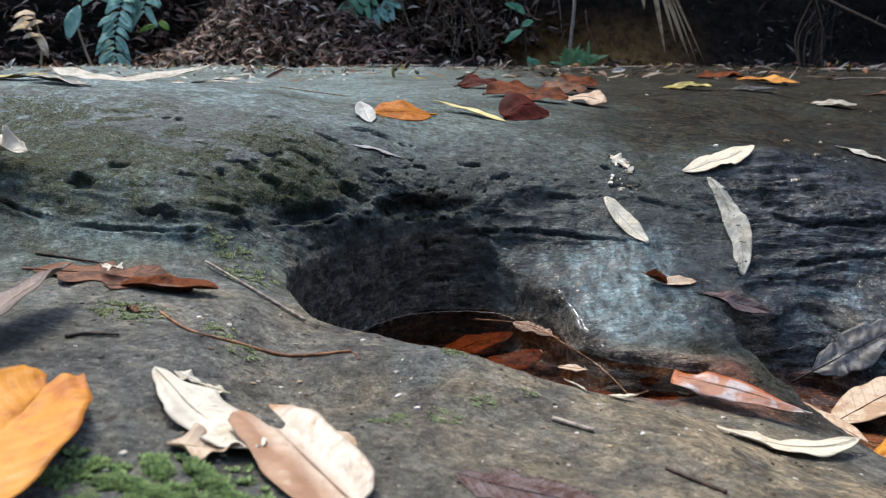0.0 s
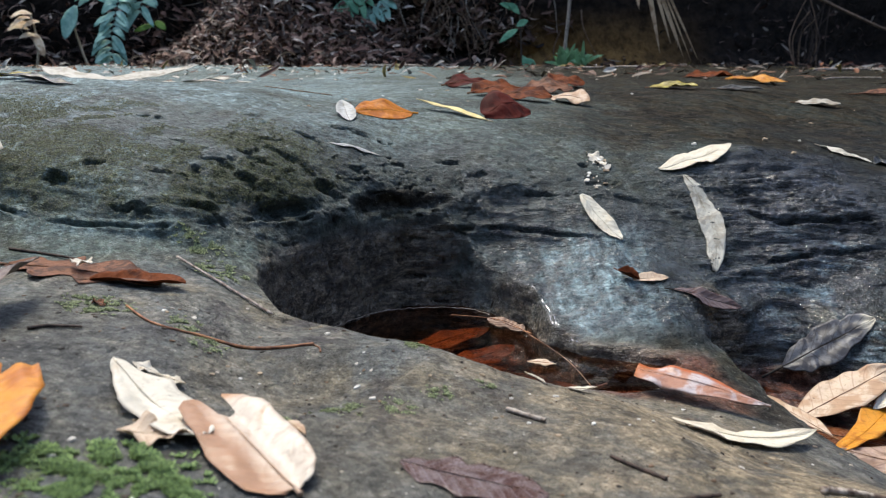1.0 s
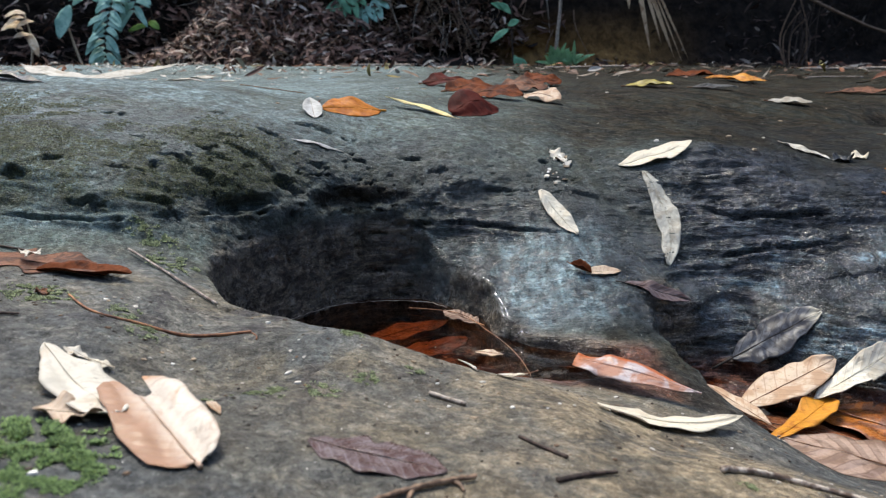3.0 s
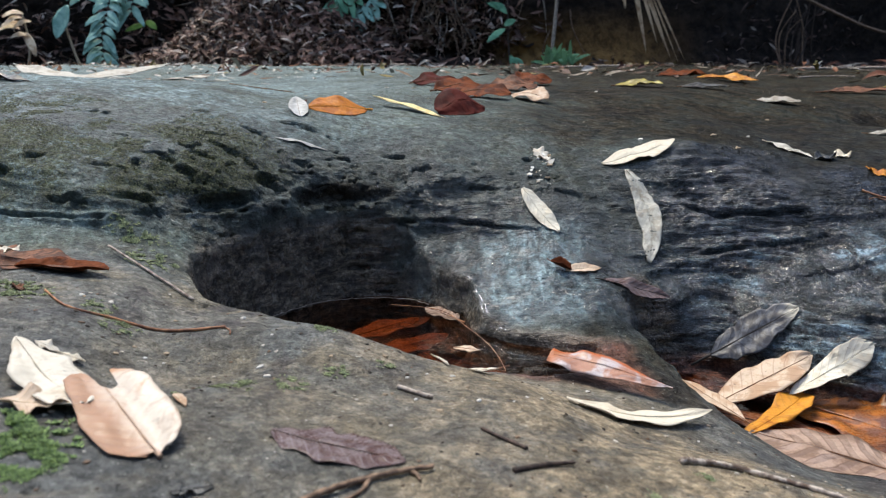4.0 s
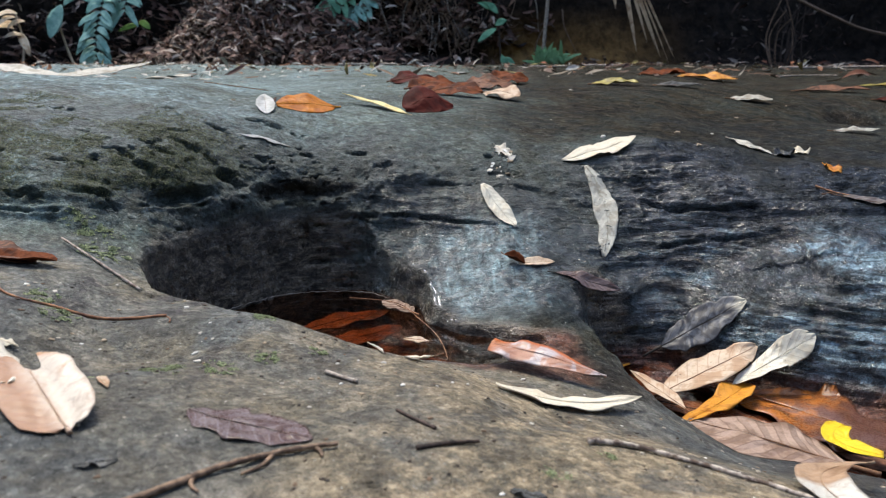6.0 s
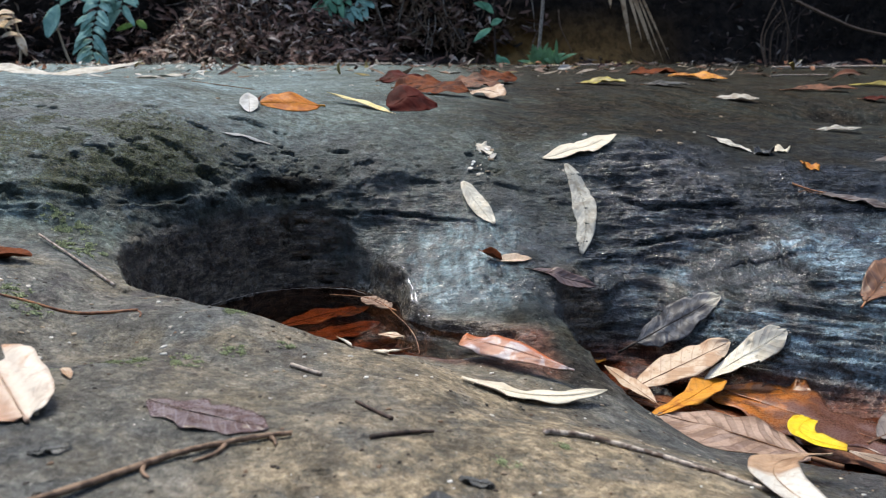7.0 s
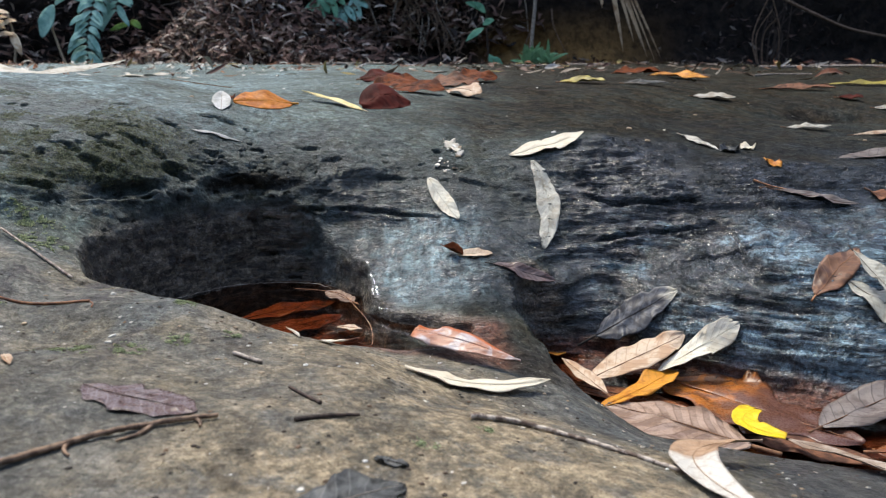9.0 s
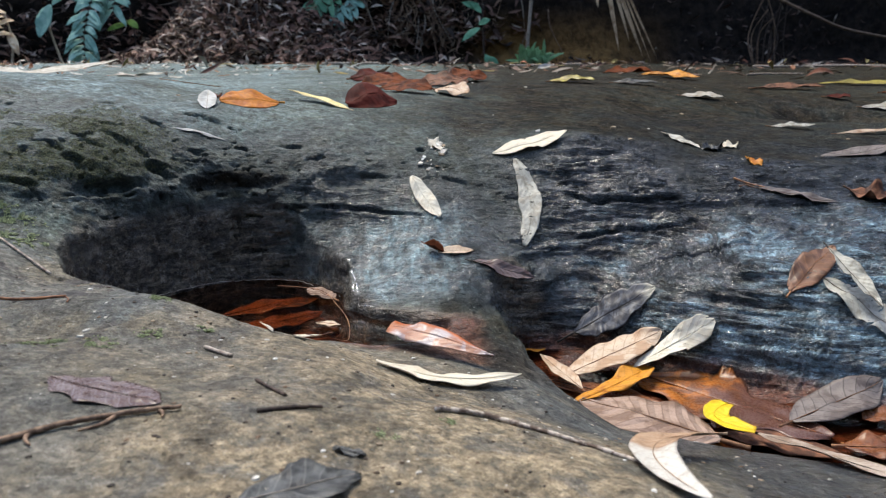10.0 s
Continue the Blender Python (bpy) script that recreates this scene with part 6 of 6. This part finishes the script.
teal = leaf_material("blue_green_leaf", (0.340, 0.560, 0.460), (0.180, 0.370, 0.300), (0.36, 0.56, 0.46), rough=0.45, ribs=7, rib=0.3, scale=20)
green = leaf_material("green_leaf", (0.210, 0.460, 0.270), (0.100, 0.270, 0.150), (0.26, 0.46, 0.28), rough=0.45, ribs=7, rib=0.3, scale=20)
tuft_green = leaf_material("tuft_green", (0.34, 0.58, 0.30), (0.18, 0.38, 0.17), (0.36, 0.58, 0.32), rough=0.45, ribs=7, rib=0.2, scale=20)
lime = leaf_material("lime_leaf", (0.22, 0.36, 0.06), (0.12, 0.22, 0.03), (0.30, 0.45, 0.12), rough=0.45, ribs=7, rib=0.3, scale=20)
deadpale = leaf_material("dead_pale_leaf", (0.74, 0.62, 0.44), (0.50, 0.34, 0.20), (0.45, 0.32, 0.20), rough=0.7, ribs=7, rib=0.3, scale=25)
straw = leaf_material("dead_straw", (0.58, 0.42, 0.26), (0.32, 0.20, 0.11), (0.30, 0.20, 0.10), rough=0.7, ribs=30, rib=0.2, scale=25)


def plant(name, label, category="plant"):
    return tagged(new(name), label, category)


def stem_part(root, pts, r0, r1, mat):
    line = spline([Vector(p) for p in pts], 6)
    v, f = tube(line, [r0 + (r1 - r0) * i / (len(line) - 1) for i in range(len(line))], 6)
    inv = Matrix.Translation(-root.location)
    finish("stem", [inv @ c for c in v], f, mat, root)
    return line


def hanging_frond(root, pts, pairs, length, width, mat, r):
    """A stem with rows of leaflets on both sides, hanging down."""
    line = stem_part(root, pts, 0.006, 0.003, darkwood)
    inv = Matrix.Translation(-root.location)
    for k in range(pairs):
        c = line[int(k / pairs * (len(line) - 1))]
        for sgn in (-1, 1):
            free_blade(c, Vector((sgn * r.uniform(0.7, 1.0), -r.uniform(0.2, 0.6), r.uniform(-0.5, 0.35))), length * r.uniform(0.8, 1.15), width, r.uniform(0.5, 0.9), mat, root, inv, face=Vector((0, -0.9, 0.45)))


r = random.Random(5)
fern = plant("hanging_shrub", "blue-green shrub with rows of drooping leaves")
fern.location = (-2.70, 6.2, 0.45)
hanging_frond(fern, [(-2.56, 6.35, 1.22), (-2.57, 6.2, 0.98), (-2.62, 6.12, 0.70), (-2.61, 6.10, 0.46)], 26, 0.145, 0.055, teal, r)
hanging_frond(fern, [(-2.40, 6.40, 1.25), (-2.41, 6.30, 1.05), (-2.43, 6.25, 0.86)], 9, 0.13, 0.050, teal, r)
hanging_frond(fern, [(-2.80, 6.40, 1.25), (-2.80, 6.30, 1.10), (-2.79, 6.28, 0.96)], 5, 0.15, 0.070, teal, r)
single = plant("seedling", "seedling with one broad drooping green leaf")
single.location = (-3.06, 6.5, 0.46)
stem_part(single, [(-3.00, 6.5, 0.46), (-3.05, 6.5, 0.62), (-3.10, 6.5, 0.85), (-3.06, 6.5, 0.97)], 0.012, 0.006, palerib)
free_blade(Vector((-3.05, 6.48, 0.97)), Vector((-0.35, -0.2, -0.9)), 0.27, 0.15, 0.1, teal, single, Matrix.Translation(-single.location), face=Vector((-0.2, -1, 0.2)), n=14, m=6)
dead = plant("dead_plant", "dead pale plant with shrivelled leaves")
dead.location = (-3.34, 6.3, 0.45)
stem_part(dead, [(-3.34, 6.3, 0.45), (-3.30, 6.28, 0.66), (-3.32, 6.25, 0.88)], 0.012, 0.006, palerib)
for k in range(7):
    free_blade(Vector((-3.31 + r.uniform(-0.05, 0.08), 6.26, 0.70 + 0.03 * k)), Vector((r.uniform(-1, 1), -0.4, r.uniform(-0.6, 0.4))), r.uniform(0.10, 0.20), 0.07, 0.5, deadpale, dead, Matrix.Translation(-dead.location), face=Vector((0, -0.6, 0.8)), fold=0.3)
sprig = plant("green_sprig", "small lime-green sprig on a thin stem")
sprig.location = (-2.30, 6.3, 0.46)
stem_part(sprig, [(-2.30, 6.3, 0.46), (-2.28, 6.3, 0.70), (-2.33, 6.3, 1.10)], 0.006, 0.004, darkwood)
free_blade(Vector((-2.32, 6.27, 0.80)), Vector((-1, -0.2, -0.25)), 0.17, 0.05, 0.1, lime, sprig, Matrix.Translation(-sprig.location), face=Vector((0, -1, 0.4)))
free_blade(Vector((-2.32, 6.27, 0.82)), Vector((0.8, -0.3, -0.25)), 0.11, 0.06, 0.3, lime, sprig, Matrix.Translation(-sprig.location), face=Vector((0, -1, 0.4)))
shrub = plant("leafy_shrub", "green shrub with pointed leaves hanging from above")
shrub.location = (-0.66, 6.2, 1.20)
for x, z, leaves in ((-0.70, 0.97, ((-2.55, 0.17), (-2.05, 0.15), (-1.45, 0.18), (-0.9, 0.13))), (-0.62, 1.02, ((-1.9, 0.16), (-1.3, 0.19), (-0.6, 0.15))),
                     (-0.52, 0.92, ((-2.2, 0.14), (-1.55, 0.19), (-0.8, 0.15))), (-0.54, 0.84, ((-2.4, 0.12), (-1.8, 0.13), (-1.2, 0.14))), (-0.44, 0.98, ((-1.8, 0.15), (-1.2, 0.17), (-0.5, 0.14)))):
    stem_part(shrub, [(-0.60, 6.2, 1.20), (0.5 * (x - 0.60), 6.12, (z + 1.22) / 2), (x, 6.05, z)], 0.005, 0.003, darkwood)
    for q, (ang, ln) in enumerate(leaves):
        free_blade(Vector((x, 6.04 - 0.01 * q, z)), Vector((math.cos(ang), -0.3, math.sin(ang))), ln, 0.062, 0.15, green if x < -0.6 else teal, shrub, Matrix.Translation(-shrub.location), face=Vector((0.2 * math.cos(3 * ang), -1, 0.35)))
tuft = plant("grass_tuft", "small green tuft of broad grass at the rock edge")
tuft.location = (0.97, 5.35, 0.43)
for k in range(34):
    ang = r.gauss(1.57, 0.62)
    free_blade(Vector((0.94 + r.uniform(-0.10, 0.10), 5.35 + r.uniform(-0.05, 0.05), 0.44)), Vector((math.cos(ang), -0.3, math.sin(ang))), r.uniform(0.14, 0.27), 0.026, r.uniform(0.2, 0.6), tuft_green, tuft, Matrix.Translation(-tuft.location), face=Vector((0, -1, 0.4)), shape="lance")
pole = plant("sapling", "thin bare sapling stem behind the rock", "sapling")
pole.location = (0.93, 5.45, 0.43)
stem_part(pole, [(0.90, 5.45, 0.43), (0.91, 5.45, 0.62), (0.93, 5.45, 0.95), (0.94, 5.45, 1.5)], 0.014, 0.011, greywood)
small = plant("young_plant", "young plant with a few slim green leaves")
small.location = (0.52, 5.4, 0.43)
stem_part(small, [(0.60, 5.4, 0.43), (0.58, 5.4, 0.70), (0.57, 5.4, 1.05)], 0.007, 0.005, darkwood)
for x, z, ang, ln in ((0.56, 0.82, 2.6, 0.16), (0.57, 0.80, 2.3, 0.14), (0.56, 0.70, 3.6, 0.15), (0.55, 0.72, 0.6, 0.10), (0.60, 0.52, -1.2, 0.12), (0.62, 0.50, -0.6, 0.10)):
    free_blade(Vector((x, 5.38, z)), Vector((math.cos(ang), -0.2, math.sin(ang))), ln, 0.05, 0.2, green, small, Matrix.Translation(-small.location), face=Vector((0, -1, 0.3)), shape="lance")
palm = plant("dead_palm_strips", "dead straw-coloured palm strips hanging down", "dead palm")
palm.location = (1.30, 5.4, 1.25)
for (x0, x1, z1, w) in ((1.40, 1.53, 0.56, 0.036), (1.42, 1.60, 0.62, 0.026), (1.43, 1.70, 0.52, 0.024), (1.45, 1.80, 0.50, 0.018), (1.33, 1.37, 0.84, 0.055), (1.44, 1.76, 0.50, 0.014), (1.41, 1.66, 0.60, 0.014)):
    top = Vector((x0, 5.4, 1.22))
    d = Vector((x1, 5.25, z1)) - top
    free_blade(top, d, d.length, w, 0.02 + 0.04 * r.random(), straw, palm, Matrix.Translation(-palm.location), face=Vector((0, -1, 0.1)), shape="lance", n=12, fold=0.5, name="strip")
vine = plant("vine", "thin woody vine sagging across the bank", "vine")
vine.location = (2.60, 5.5, 1.0)
stem_part(vine, [(2.45, 5.5, 1.06), (2.68, 5.45, 0.92), (2.95, 5.42, 0.79), (3.24, 5.45, 0.69), (3.7, 5.5, 0.62)], 0.012, 0.010, brownwood)
clump = plant("dead_stalks", "clump of dead grey-brown stalks on the bank", "dead stalks")
clump.location = (2.72, 5.5, 0.44)
for k in range(14):
    x = 2.70 + r.uniform(-0.14, 0.14)
    stem_part(clump, [(x, 5.5 + r.uniform(-0.05, 0.05), 0.44), (x + r.uniform(-0.06, 0.06), 5.48, 0.66), (x + r.uniform(-0.12, 0.12), 5.45, 0.80 + r.uniform(-0.1, 0.2))], 0.006, 0.004, darkwood if k % 3 else brownwood)
roots = plant("hanging_roots", "thin brown roots hanging from the bank", "roots")
roots.location = (0.2, 5.5, 1.1)
for k in range(44):
    x, z = r.gauss(0.15, 0.42), r.uniform(0.75, 1.15)
    y = on_bank(x, z).y - 0.05
    stem_part(roots, [(x, y, z), (x + r.uniform(-0.1, 0.1), y - 0.06, z - 0.16), (x + r.uniform(-0.2, 0.2), y - 0.04, z - r.uniform(0.25, 0.5))], r.uniform(0.003, 0.008), 0.002, brownwood if k % 4 else greywood)
mound_twigs = plant("bank_twigs", "grey dead twigs lying in the bank litter", "twigs")
mound_twigs.location = (-1.3, 5.6, 0.7)
for k in range(40):
    x, z = r.gauss(-1.3, 0.6), 0.5 + abs(r.gauss(0, 0.3))
    c = on_bank(x, z) + Vector((0, -0.05, 0.01))
    d = Vector((r.uniform(-0.22, 0.22), r.uniform(-0.05, 0.05), r.uniform(-0.14, 0.14)))
    stem_part(mound_twigs, [c - d, c + Vector((0, -0.03, r.uniform(-0.03, 0.03))), c + d], r.uniform(0.003, 0.007), 0.003, greywood if k % 3 == 0 else brownwood)
for label, pts, rr_ in (("pale dry stick lying at the rock's back edge", [(0.70, 4.5), (0.85, 4.52), (1.05, 4.4), (1.2, 4.3)], 0.007), ("curved white stick at the back of the rock", [(1.85, 3.7), (2.1, 3.9), (2.4, 3.75), (2.7, 3.5)], 0.007),
                        ("bleached branch at the foot of the bank", [(-0.50, 4.9), (-0.30, 5.0), (-0.12, 4.9)], 0.010), ("dark stick on the far rock", [(1.5, 2.9), (1.62, 3.0), (1.75, 2.95)], 0.004)):
    stick("stick", label, greywood, pts, rr_, rr_ * 0.7)
